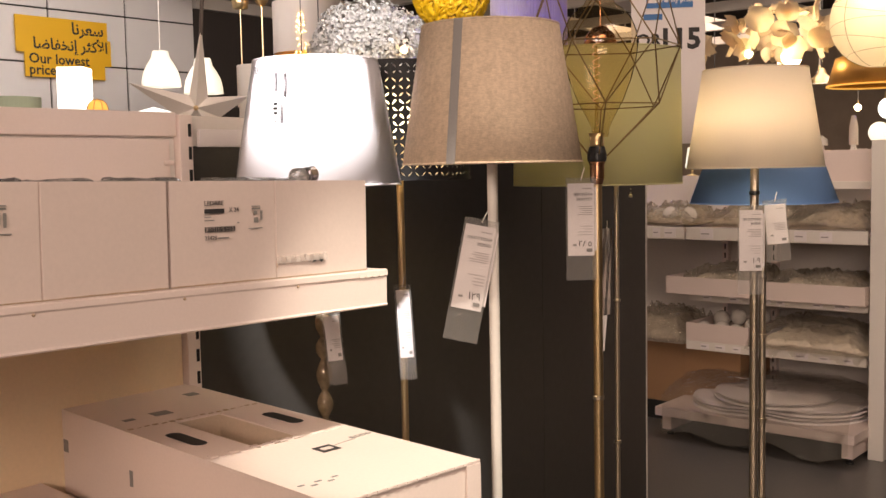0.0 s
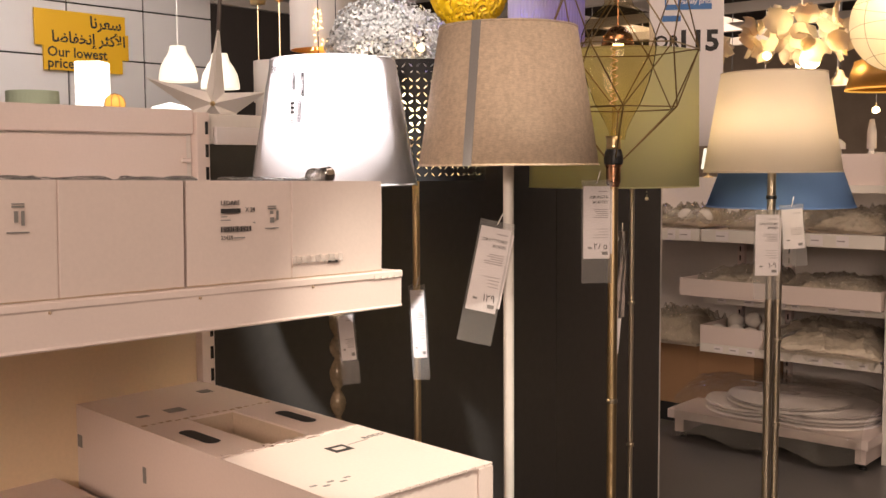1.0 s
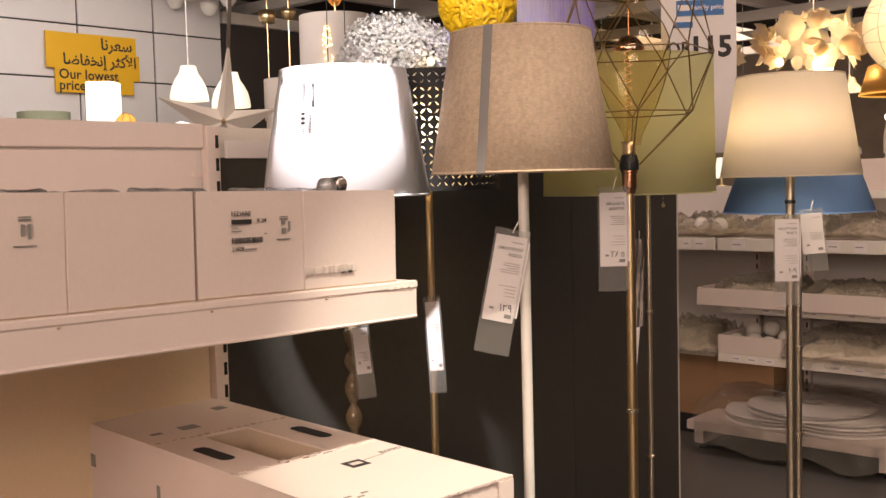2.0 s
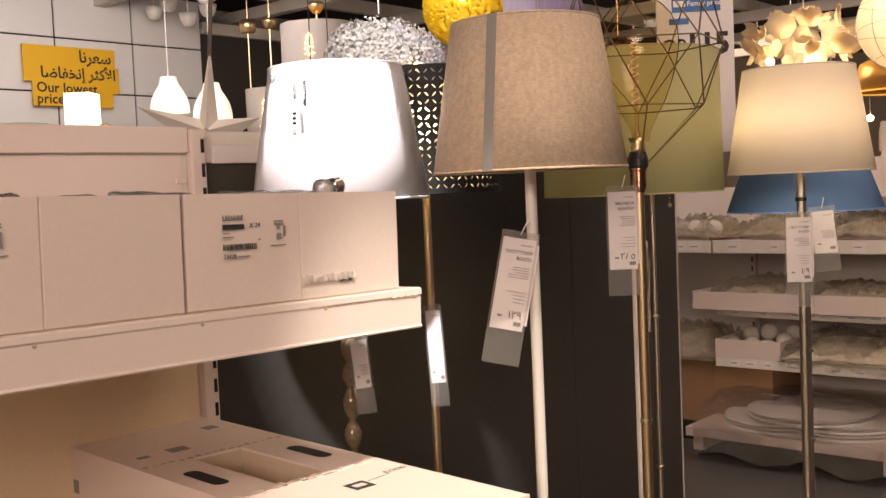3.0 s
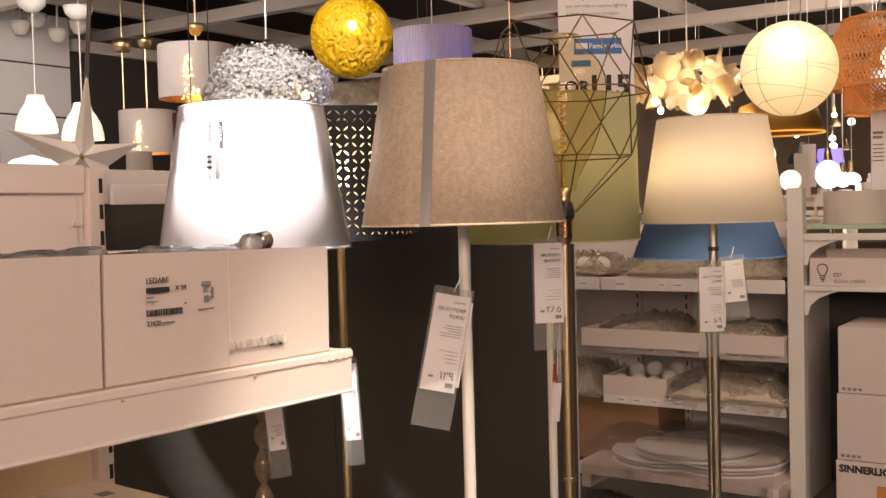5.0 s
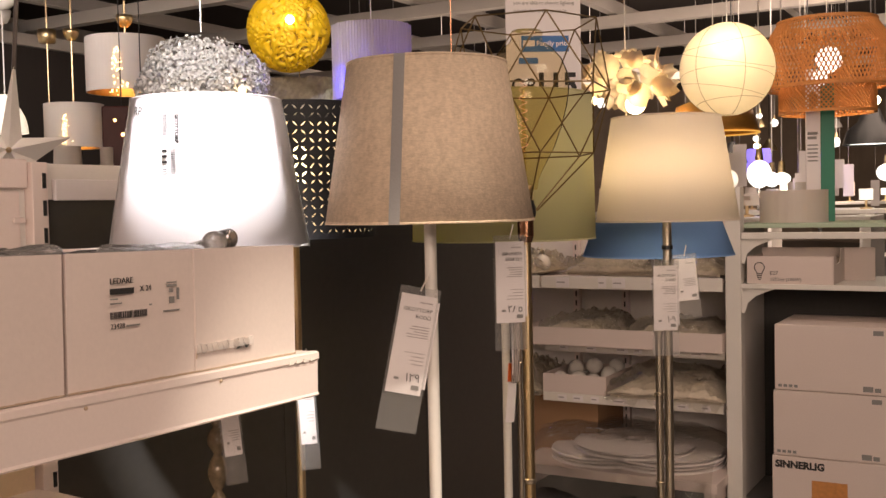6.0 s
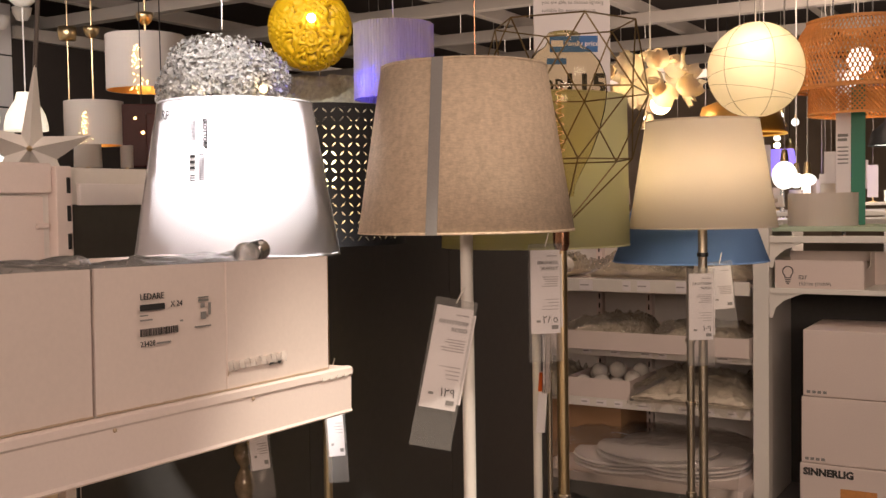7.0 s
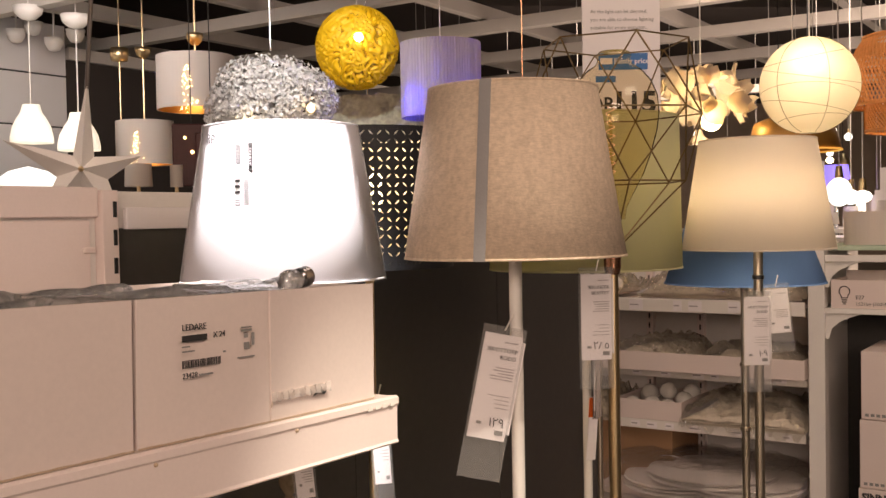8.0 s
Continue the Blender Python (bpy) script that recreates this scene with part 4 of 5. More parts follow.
def wrapped_heap(x0, x1, y0, y1, z, h, seed, label, drape=0.0, name="wrapped_lampshade"):
    """Folded paper shades in crumpled clear film."""
    th = thing(name, UNIT @ pose((x0 + x1) / 2, (y0 + y1) / 2, z), label, "lampshade", "wrapped lampshades")
    w, d = x1 - x0, y1 - y0

    def top(i, j, g=1.0, s=0.0):
        e = min(1, 5 * min(i, 1 - i, j, 1 - j))
        fold = 1 - abs(noise.noise(Vector((i * 4 + seed, j * 9 + 2 * i, seed)))) * 1.6
        return h * (0.3 + 0.7 * e) * (0.5 + 0.35 * abs(noise.noise(Vector((i * 2.1 + seed, j * 2.7, seed + s)))) + 0.32 * fold) * g
    for q in range(3):
        part("folded_paper", sheet(-w / 2 + 0.02 * q, w / 2 - 0.015 * q, -d / 2, d / 2, 30, 24, lambda i, j: top(i, j, 0.5 + 0.17 * q, q * 0.7)), "tissue_paper", th)
    part("core", bx(-w / 2 + 0.02, w / 2 - 0.02, -d / 2 + 0.02, d / 2 - 0.02, 0, h * 0.2), "tissue_paper", th)
    def film_z(i, j):
        crease = abs(noise.noise(Vector((i * 13, j * 11, seed)))) + 0.6 * abs(noise.noise(Vector((i * 31, j * 23, seed + 4))))
        return top(i, j, 1.02, 0.3) + 0.035 * crease - drape * max(0, 1 - j * 6) * (0.6 + 0.8 * abs(noise.noise(Vector((i * 6, 3, seed)))))
    part("film", sheet(-w / 2 - 0.012, w / 2 + 0.012, -d / 2 - 0.012, d / 2 + 0.012, 80, 50, film_z), "film", th, "crumpled clear plastic film")
    return th


wrapped_heap(-0.34, -0.02, 0.02, 0.45, 1.047, 0.11, 3.3, "film-wrapped round bulbs and shades on the shelf")
wrapped_heap(0.10, 0.56, 0.03, 0.45, 1.047, 0.12, 1.3, "film-wrapped white paper lampshades on the shelf")
wrapped_heap(0.52, 0.90, 0.03, 0.45, 1.047, 0.11, 2.1, "film-wrapped white paper lampshades on the shelf")
wrapped_heap(-0.05, 0.42, -0.03, 0.42, 0.715, 0.13, 4.4, "film-wrapped flat lampshades in a tray")
wrapped_heap(0.40, 0.90, -0.03, 0.42, 0.715, 0.12, 5.8, "film-wrapped flat lampshades in a tray")
wrapped_heap(0.34, 0.92, -0.03, 0.42, 0.463, 0.14, 7.7, "loose film-wrapped lampshades spilling over the rail", 0.08)
wrapped_heap(-0.42, -0.02, 0.02, 0.44, 0.43, 0.17, 8.9, "loose film-wrapped lampshades on a carton", 0.05)
first_ball = None
for i, (x, y, z) in enumerate(((0.06, 0.08, 0.515), (0.15, 0.10, 0.52), (0.24, 0.07, 0.515), (0.29, 0.16, 0.54), (0.10, 0.2, 0.56), (0.2, 0.19, 0.575), (0.05, 0.3, 0.53), (0.28, 0.3, 0.56), (-0.13, 0.08, 1.105), (-0.05, 0.13, 1.10), (-0.22, 0.12, 1.10), (-0.12, 0.22, 1.12))):
    if first_ball is None:
        first_ball = thing("round_bulb", UNIT @ pose(x, y, z), "round white opal bulb in a tray", "bulb", "round bulbs")
        part("globe", ball((0, 0, 0), 0.042, 20, 14), "white_gloss", first_ball, smooth=True)
        part("cap", lathe([(0, -0.065), (0.013, -0.063), (0.014, -0.04), (0.02, -0.036)], 14), "steel", first_ball)
    else:
        copy_thing(first_ball, UNIT @ pose(x, y, z, 40 * math.sin(i), 35 * math.cos(i * 2), i * 50))
bc = thing("brown_carton", UNIT @ pose(-0.02, 0.30, 0.10), "plain brown cardboard box on the lower deck", "box")
part("body", bx(-0.42, 0.27, -0.20, 0.17, 0, 0.33, 0.004), "brown_carton", bc)
part("tape", bx(-0.10, -0.04, -0.2012, 0.1712, 0.0, 0.3312), "brown_carton", bc)
bd = thing("base_deck", UNIT, "white low deck with feet under the shelving", "shelf")
part("board", bx(-0.06, 0.93, -0.22, 0.48, 0.105, 0.15, 0.003), "shelf_paint", bd)
for x in (-0.04, 0.86):
    part("leg", bx(x, x + 0.05, -0.18, 0.44, 0.03, 0.105, 0.002), "shelf_paint", bd)
    part("foot", lathe([(0, 0), (0.018, 0), (0.018, 0.008), (0.007, 0.012), (0.007, 0.03), (0, 0.03)], 14, at=(x + 0.025, -0.14)), "black_plastic", bd)
# Plain black block filling the space below the brown carton.
part("black_filler", bx(-1.0, -0.06, 0.1, 0.48, 0.0, 0.10), "slot_black", bd)
for x, y, r, n, z in ((0.30, 0.08, 0.27, 3, 0.15), (0.60, 0.10, 0.28, 4, 0.15), (0.46, 0.06, 0.30, 2, 0.215)):
    ds = thing("paper_shade_stack", UNIT @ pose(x, y, z), "stack of flat round white paper shades", "lampshade", "flat shade stacks")
    for q in range(n):
        part("disc", lathe([(0.04, 0.018 * q), (r - 0.01 * (q % 2), 0.018 * q + 0.002), (r - 0.004, 0.018 * q + 0.010), (r * 0.6, 0.018 * q + 0.019), (0.05, 0.018 * q + 0.021)], 48, closed=True), "paper", ds)
fl = thing("plastic_cover", UNIT @ pose(0.46, 0.04, 0.27), "crumpled clear plastic draped over flat shades", "plastic film")
cov = bmesh.new()
gr = []
for j in range(29):
    row = []
    for i in range(61):
        x, y = -0.46 + 0.92 * i / 60, -0.56 + 0.80 * j / 28
        z = 0.03 - 0.5 * max(0, math.hypot(x * 0.75, y) - 0.30) + 0.022 * abs(noise.noise(Vector((x * 14, y * 14, 2)))) + 0.012 * abs(noise.noise(Vector((x * 31, y * 31, 7))))
        ov = max(0.0, -0.285 - y)
        if ov > 0:
            z = -0.02 - ov * (0.75 + 0.5 * noise.noise(Vector((x * 5, 1, 1)))) + 0.012 * noise.noise(Vector((x * 25, y * 25, 4)))
            y = -0.292 - 0.10 * ov + 0.02 * noise.noise(Vector((x * 13, y * 8, 3)))
        row.append(cov.verts.new((x, y, z)))
    gr.append(row)
for j in range(28):
    for i in range(60):
        cov.faces.new((gr[j][i], gr[j][i + 1], gr[j + 1][i + 1], gr[j + 1][i]))
part("sheet", cov, "film", fl)

ub = thing("shelf_board", UNIT, "white upper shelf with price rail and small lamps", "shelf", "wall shelves")
part("board", bx(0.50, 0.92, 0.15, 0.48, 1.40, 1.42), "shelf_paint", ub)
part("front_panel", bx(0.50, 0.92, 0.138, 0.15, 1.26, 1.42, 0.002), "shelf_paint", ub)
part("price_rail", bx(0.50, 0.92, 0.120, 0.137, 1.235, 1.272, 0.002), "white_gloss", ub)
for x, r, h, matn, lab in ((0.56, 0.055, 0.05, "white_gloss", "small white dome table lamp on the upper shelf"), (0.74, 0.022, 0.14, "white_drum", "slim white cylinder lamp on the upper shelf"), (0.86, 0.05, 0.09, "milk_glow", "small glowing glass globe lamp on the upper shelf")):
    ul = thing("table_lamp", UNIT @ pose(x, 0.28, 1.42), lab, "table lamp", "small display lamps")
    part("base", lathe([(0, 0), (r * 0.7, 0), (r * 0.7, 0.008), (0.012, 0.012), (0.012, 0.03), (0, 0.03)], 20), "white_metal", ul)
    if matn == "milk_glow":
        part("globe", ball((0, 0, 0.03 + r), r, 20, 12), matn, ul, smooth=True)
    else:
        part("shade", lathe([(r, 0.025), (r * 0.95, 0.025 + h * 0.6), (r * 0.5, 0.025 + h), (0, 0.026 + h)], 28), matn, ul, smooth=True)

# ---- white stand with bulb carton and floor stack, next to the bay ----
st = thing("display_stand", UNIT, "white wooden display stand with arched brackets", "shelving")
part("post", bx(0.925, 0.995, -0.03, 0.04, 0, 1.46, 0.004), "white_metal", st)
part("post", bx(1.70, 1.77, -0.03, 0.04, 0, 1.46, 0.004), "white_metal", st)
part("side_panel", bx(0.93, 0.955, 0.04, 0.62, 0.0, 1.28), "back_panel", st)
part("rear_panel", bx(0.955, 1.75, 0.6, 0.62, 0.0, 1.0), "dark_panel", st)
part("top_board", bx(0.93, 1.76, 0.06, 0.62, 1.272, 1.292, 0.003), "mint_cloth", st)
part("front_rail", bx(0.995, 1.70, -0.02, 0.02, 1.225, 1.255, 0.003), "white_metal", st)
part("shelf", bx(0.957, 1.74, -0.02, 0.58, 1.002, 1.025, 0.003), "white_metal", st)
for zt in (1.225, 1.002):
    part("bracket", plate([(0.995, zt), (1.14, zt), (1.10, zt - 0.014), (1.055, zt - 0.034), (1.02, zt - 0.065), (1.008, zt - 0.11), (0.995, zt - 0.11)], 0.02), "white_metal", st).location = (0, -0.01, 0)
bb = thing("bulb_carton", UNIT @ pose(1.018, -0.01, 1.026), "white carton of bulbs with a bulb outline printed", "box")
part("front", bx(0, 0.365, 0, 0.004, 0, 0.122, 0.001), "carton", bb)
part("rear", bx(0, 0.50, 0.3, 0.304, 0, 0.15, 0.001), "carton", bb)
part("side", bx(0, 0.004, 0.004, 0.3, 0, 0.122), "carton", bb)
part("side", plate([(0.004, 0), (0.3, 0), (0.3, 0.15), (0.2, 0.15), (0.18, 0.09), (0.09, 0.085), (0.07, 0.122), (0.004, 0.122)], 0.004), "carton", bb).matrix_local = pose(0.369, 0, 0, 0, 0, 90)
part("content", bx(0.01, 0.355, 0.01, 0.29, 0.004, 0.105), "carton_inside", bb)
icon = [(0.055 + 0.022 * math.cos(radians(a)), 0, 0.073 + 0.022 * math.sin(radians(a))) for a in range(-50, 231, 20)]
icon = [(0.067, 0, 0.045)] + icon + [(0.043, 0, 0.045), (0.067, 0, 0.045)]
part("printed_bulb", path_tube(icon, 0.0022, 6), "ink", bb).location = (0, -0.0004, 0)
part("printed_bulb", bars([(0.043, 0.067, 0.034, 0.0385), (0.045, 0.065, 0.025, 0.0295), (0.049, 0.061, 0.017, 0.021)]), "ink", bb)
words("printed_type", "E27", 0.024, "ink", bb, pose(0.10, -0.0006, 0.04) @ FACE)
words("printed_output", "1521lm (100W)", 0.021, "ink", bb, pose(0.10, -0.0006, 0.013) @ FACE)
for q in range(3):
    cx = thing("stacked_carton", UNIT @ pose(1.148 + 0.006 * q, -0.13 + 0.004 * q, 0.002 + 0.287 * q), "white carton in a floor stack with small printed marks", "box", "stacked cartons")
    part("body", bx(0, 0.62, 0, 0.42, 0, 0.284, 0.004), "carton", cx)
    part("flap_gap", bx(0.03, 0.62, 0.205, 0.209, 0.2835, 0.2846), "carton_edge", cx)
    if q:
        print_bars("printed_mark", [(0.015 + 0.022 * i, 0.03 + 0.022 * i, 0.012, 0.024) for i in range(4)] + [(0.40, 0.44, 0.25, 0.27), (0.36, 0.40, 0.012, 0.035), (0.405, 0.43, 0.012, 0.03)], "ink_grey", cx, (0, 0, 0))
    else:
        words("printed_name", "SINNERLIG", 0.042, "ink", cx, pose(0.014, -0.0006, 0.236) @ FACE, bold=0.0022)
        part("printed_shade", bx(0.165, 0.31, -0.0008, 0.0, 0.0, 0.19), "rattan", cx, "brown printed picture of a woven shade")
hat = thing("drum_shade", UNIT @ pose(1.16, 0.34, 1.292), "low white drum shade standing on the display stand", "lampshade")
part("shade", lathe([(0.16, 0), (0.16, 0.15), (0.157, 0.15), (0.157, 0)], 48, closed=True), "white_drum", hat)
sg = thing("upright_sign", UNIT @ pose(1.255, 0.28, 1.294, 0, 0, 18), "tall white and green standing sign board", "sign")
part("board", bx(-0.032, 0.032, 0, 0.012, 0, 0.70, 0.002), "paper", sg)
part("green_side", bx(0.034, 0.095, 0.006, 0.016, 0, 0.66, 0.002), "sign_green", sg)
part("picture", lathe([(0, 0), (0.02, 0), (0.02, 0.001), (0, 0.001)], 32), "brown_carton", sg).matrix_local = pose(0, -0.0012, 0.56) @ Matrix.Diagonal((1, 1, 2.0, 1)) @ pose(0, 0, 0, 90)
print_bars("printed_line", [(-0.025, 0.02, 0.40, 0.413), (-0.025, 0.015, 0.38, 0.393)] + [(-0.025, 0.02, 0.35 - 0.018 * i, 0.356 - 0.018 * i) for i in range(5)], "ink_grey", sg, (0, -0.001, 0))

# tall price board above the end of the partition
pb = thing("price_board", pose(0.778, 3.64, 0, 0, 0, -5), "tall hanging white price board with blue band", "sign")
part("board", bx(-0.127, 0.127, 0, 0.008, 1.44, 2.6, 0.002), "paper", pb)
part("blue_band", bx(-0.075, 0.085, -0.0018, 0.0, 1.912, 1.965), "sign_blue", pb, "blue band with white marks")
part("band_mark", bars([(-0.070, -0.030, 1.930, 1.950)], d=0.0006), "paper", pb).location = (0, -0.0018, 0)
words("band_lettering", "Family price", 0.0235, "paper", pb, pose(-0.025, -0.0022, 1.932) @ FACE, bold=0.0004)
part("second_band", bx(-0.085, -0.02, -0.0016, 0.0, 1.872, 1.892), "sign_blue", pb)
words("printed_price", "QR", 0.062, "ink", pb, pose(-0.112, -0.0012, 1.781) @ FACE, bold=0.0012)
words("printed_price", "115", 0.098, "ink", pb, pose(-0.034, -0.0012, 1.772) @ FACE, bold=0.0035)
for i, line in enumerate(("As the light can be dimmed,", "you are able to choose lighting", "suitable for every occasion.")):
    words("printed_line", line, 0.0165, "ink_grey", pb, pose(-0.10, -0.0012, 2.095 - 0.026 * i) @ FACE)
for x in (-0.1, 0.1):
    part("cord", rod((x, 0.004, 2.6), (x, 0.004, 5.0), 0.0012, 5), "steel", pb)


# ---- hanging lamps ----
def cord(parent, z0, z1, r=0.0035, material="white_metal", x=0.0):
    part("cord", rod((x, 0, z0), (x, 0, 5.0 - parent.matrix_basis.translation.z), r, 6), material, parent)
    part("canopy", lathe([(0, z1 - 0.10), (0.03, z1 - 0.098), (0.06, z1 - 0.06), (0.07, z1 - 0.03), (0.07, z1), (0, z1)], 24), material, parent, smooth=True)


yb = thing("pendant_lamp", pose(0.025, 6.48, 2.46), "round yellow pendant lamp of swirled petals", "pendant lamp", "pendant lamps")
bm = bmesh.new()
bmesh.ops.create_uvsphere(bm, u_segments=200, v_segments=130, radius=0.245)
for v in bm.verts:
    d = v.co.normalized()
    wv = d * 3.3 + noise.noise_vector(d * 2.7) * 0.7
    k1 = abs(math.sin(9.5 * noise.noise(wv))) ** 0.6
    v.co = d * (0.216 + 0.032 * k1)
for f in bm.faces:
    f.smooth = True
    # Deep faces get a darker yellow: the shade in the grooves, painted.
    f.material_index = 1 if f.calc_center_median().length < 0.2305 else 0
part("shade", bm, ["yellow_ball", "groove_shading"], yb, "yellow plastic ball of curled petals")
part("bulb", ball((0.0, -0.245, 0.02), 0.026, 12, 8), "bulb_glow", yb)
cord(yb, 0.25, 0.85)
vd = thing("pendant_lamp", pose(0.48, 6.17, 2.19), "pale violet cloth drum pendant with blue light", "pendant lamp", "pendant lamps")
pl = bmesh.new()
ring = []
for q in range(160):
    r = 0.222 + 0.004 * (q % 2) + 0.003 * math.sin(q * 0.7)
    ring.append([pl.verts.new((r * math.cos(2 * math.pi * q / 160), r * math.sin(2 * math.pi * q / 160), z)) for z in (-0.175, 0.245)])
for q in range(160):
    pl.faces.new((ring[q][0], ring[(q + 1) % 160][0], ring[(q + 1) % 160][1], ring[q][1]))
part("shade", pl, "violet_cloth", vd, "pleated pale violet cloth shade")
part("bulb", ball((-0.10, -0.02, -0.05), 0.05, 12, 8), "violet_glow", vd)
lamp("violet_bulb_light", "POINT", pose(0.305, 6.05, 2.09), 3.2, (0.07, 0.08, 1.0), soft=0.05)
cord(vd, 0.24, 1.1)


def flower_lamp(m, r, label, material, seed, n=60, up=1.0, petal=1.0):
    fw = thing("pendant_lamp", m, label, "pendant lamp", "pendant lamps")
    ra = random.Random(seed)
    bm = bmesh.new()
    for q in range(n):
        an, el = ra.uniform(0, 6.283), math.asin(ra.uniform(-0.75, 0.95))
        d = Vector((math.cos(an) * math.cos(el), math.sin(an) * math.cos(el), math.sin(el) * up))
        side = d.orthogonal().normalized()
        side.rotate(Matrix.Rotation(ra.uniform(0, 6.28), 3, d))
        up_ = d.cross(side)
        c = d * r * (ra.uniform(0.55, 0.85) if petal == 1.0 else ra.uniform(0.82, 1.0) * (1 + 0.07 * math.sin(3 * an + 1) * math.sin(4 * el + 2 * an)))
        s = r * ra.uniform(0.28, 0.5) * petal
        prev = None
        for i in range(5):
            f = i / 4
            w = s * (0.35 + 0.9 * math.sin(math.pi * (0.15 + 0.75 * f)))
            base = c + up_ * s * (f - 0.3) * 1.3 + d * (s * 0.75 * f * f)
            rowv = [bm.verts.new(base + side * w * (g - 0.5) * 1.1 + d * (s * 0.25 * (2 * abs(g - 0.5)) ** 2 + ra.uniform(-0.06, 0.06) * s)) for g in (0, 0.33, 0.67, 1)]
            if prev:
                for g in range(3):
                    bm.faces.new((prev[g], prev[g + 1], rowv[g + 1], rowv[g]))
            prev = rowv
    part("petals", bm, material, fw, smooth=True)
    return fw


fw = flower_lamp(pose(1.86, 5.80, 2.085), 0.255, "white pendant lamp of large curled petals, lit", "petal_cloth", 3, 60, 0.5, 0.8)
part("bulb", ball((0.02, -0.10, -0.145), 0.055, 16, 10), "bulb_glow", fw, smooth=True)
part("bulb", ball((-0.20, -0.05, -0.12), 0.022, 16, 10), "bulb_glow", fw, smooth=True)
lamp("flower_bulb_light", "POINT", pose(1.87, 5.74, 2.05), 5, (1.0, 0.78, 0.48), soft=0.05)
cord(fw, 0.05, 1.2, 0.004)
fw2 = flower_lamp(pose(1.70, 7.6, 2.2), 0.22, "white pendant lamp of curled petals further back", "petal_cloth", 8, 40, 0.85)
part("bulb", ball((0, -0.05, -0.15), 0.04, 14, 8), "bulb_glow", fw2, smooth=True)
cord(fw2, 0.05, 1.2, 0.004)

cp = thing("pendant_lamp", pose(0.783, 5.33, 2.0), "small copper dome pendant with a bright bulb", "pendant lamp", "pendant lamps")
part("shade", lathe([(0.085, -0.02), (0.075, 0.03), (0.04, 0.07), (0.015, 0.08), (0.012, 0.078), (0.037, 0.066), (0.072, 0.028), (0.082, -0.02)], 36, closed=True), "copper", cp, smooth=True)
part("bulb", ball((0, -0.02, 0.0), 0.032, 14, 8), "bulb_glow", cp, smooth=True)
cord(cp, 0.08, 1.2, 0.003, "copper")
gb = thing("pendant_lamp", pose(1.98, 4.78, 2.008), "round cream paper lantern pendant, lit", "pendant lamp", "pendant lamps")
part("shade", lathe([(0.216 * math.sin(math.pi * q / 32), -0.216 * math.cos(math.pi * q / 32)) for q in range(2, 31)], 64), "lantern_paper", gb, "cream rice-paper globe", smooth=True)
for q in range(6):
    part("rib", path_tube([(0.2175 * math.sin(math.pi * i / 24) * math.cos(q * 1.0472 + 0.45), 0.2175 * math.sin(math.pi * i / 24) * math.sin(q * 1.0472 + 0.45), -0.2175 * math.cos(math.pi * i / 24)) for i in range(2, 23)], 0.0013, 5), "lantern_wire", gb)
for q, (h, tl, ph) in enumerate(((0.12, 0.1, 0), (0.04, -0.14, 1), (-0.05, 0.12, 2.2), (-0.10, -0.1, 0.4), (-0.16, 0.06, 1.5))):
    pts = []
    for i in range(37):
        an = 2 * math.pi * i / 36
        z = h + tl * 0.35 * math.cos(an + ph)
        rr = math.sqrt(max(0.0, 0.2173 ** 2 - z * z))
        pts.append((rr * math.cos(an), rr * math.sin(an), z))
    part("rib", path_tube(pts, 0.001, 4), "lantern_wire", gb)
part("bulb", ball((-0.03, -0.03, 0.04), 0.035, 14, 8), "bulb_glow", gb)
lamp("lantern_bulb_light", "POINT", pose(1.925, 4.66, 2.07), 1.2, (1.0, 0.86, 0.64), soft=0.05)
cord(gb, 0.21, 1.2, 0.003)

rt = thing("pendant_lamp", pose(2.449, 4.72, 2.0), "two-tier woven bamboo pendant lamp", "pendant lamp", "pendant lamps")
for r, z0, z1, nn, nm in ((0.276, -0.085, 0.22, 86, "upper_tier"), (0.214, -0.20, -0.07, 68, "lower_tier")):
    bm = bmesh.new()
    for s in (-1, 1):
        for q in range(nn):
            pts = []
            for i in range(7):
                f = i / 6
                rr = r * (1 - 0.22 * max(0, f - 0.7) / 0.3 * (1 if nm == "upper_tier" else 0.2)) * (0.985 if s > 0 else 1.0)
                an = 2 * math.pi * q / nn + s * 0.55 * f
                pts.append((rr * math.cos(an), rr * math.sin(an), z0 + (z1 - z0) * f))
            path_tube(pts, 0.0036, 4, bm)
    body = part(nm, bm, "rattan", rt, "woven bamboo lattice")
    for z in (z0, z1):
        rr = r if z == z0 else r * (0.8 if nm == "upper_tier" else 0.95)
        part("hoop", lathe([(rr + 0.004, z - 0.006), (rr + 0.004, z + 0.006), (rr - 0.006, z + 0.006), (rr - 0.006, z - 0.006)], 48, closed=True), "rattan", body)
part("bulb", ball((-0.02, -0.05, 0.04), 0.06, 16, 10), "white_glow", rt, smooth=True)
part("bulb", ball((-0.09, -0.10, -0.05), 0.035, 16, 10), "white_glow", rt, smooth=True)
lamp("bamboo_bulb_light", "POINT", pose(2.46, 4.70, 1.98), 3.6, (1.0, 0.7, 0.4), soft=0.06)
cord(rt, 0.22, 1.2)
dl = thing("pendant_lamp", pose(2.30, 5.62, 1.86), "wide brass-coloured dome pendant lamp", "pendant lamp", "pendant lamps")
part("shade", lathe([(0.245, -0.09), (0.20, 0.06), (0.10, 0.10), (0.02, 0.12), (0.02, 0.115), (0.098, 0.095), (0.195, 0.055), (0.241, -0.09)], 48, closed=True), "amber_dome", dl, smooth=True)
part("rim", lathe([(0.247, -0.094), (0.247, -0.086), (0.238, -0.086), (0.238, -0.094)], 48, closed=True), "amber_glow", dl)
cord(dl, 0.12, 1.3)


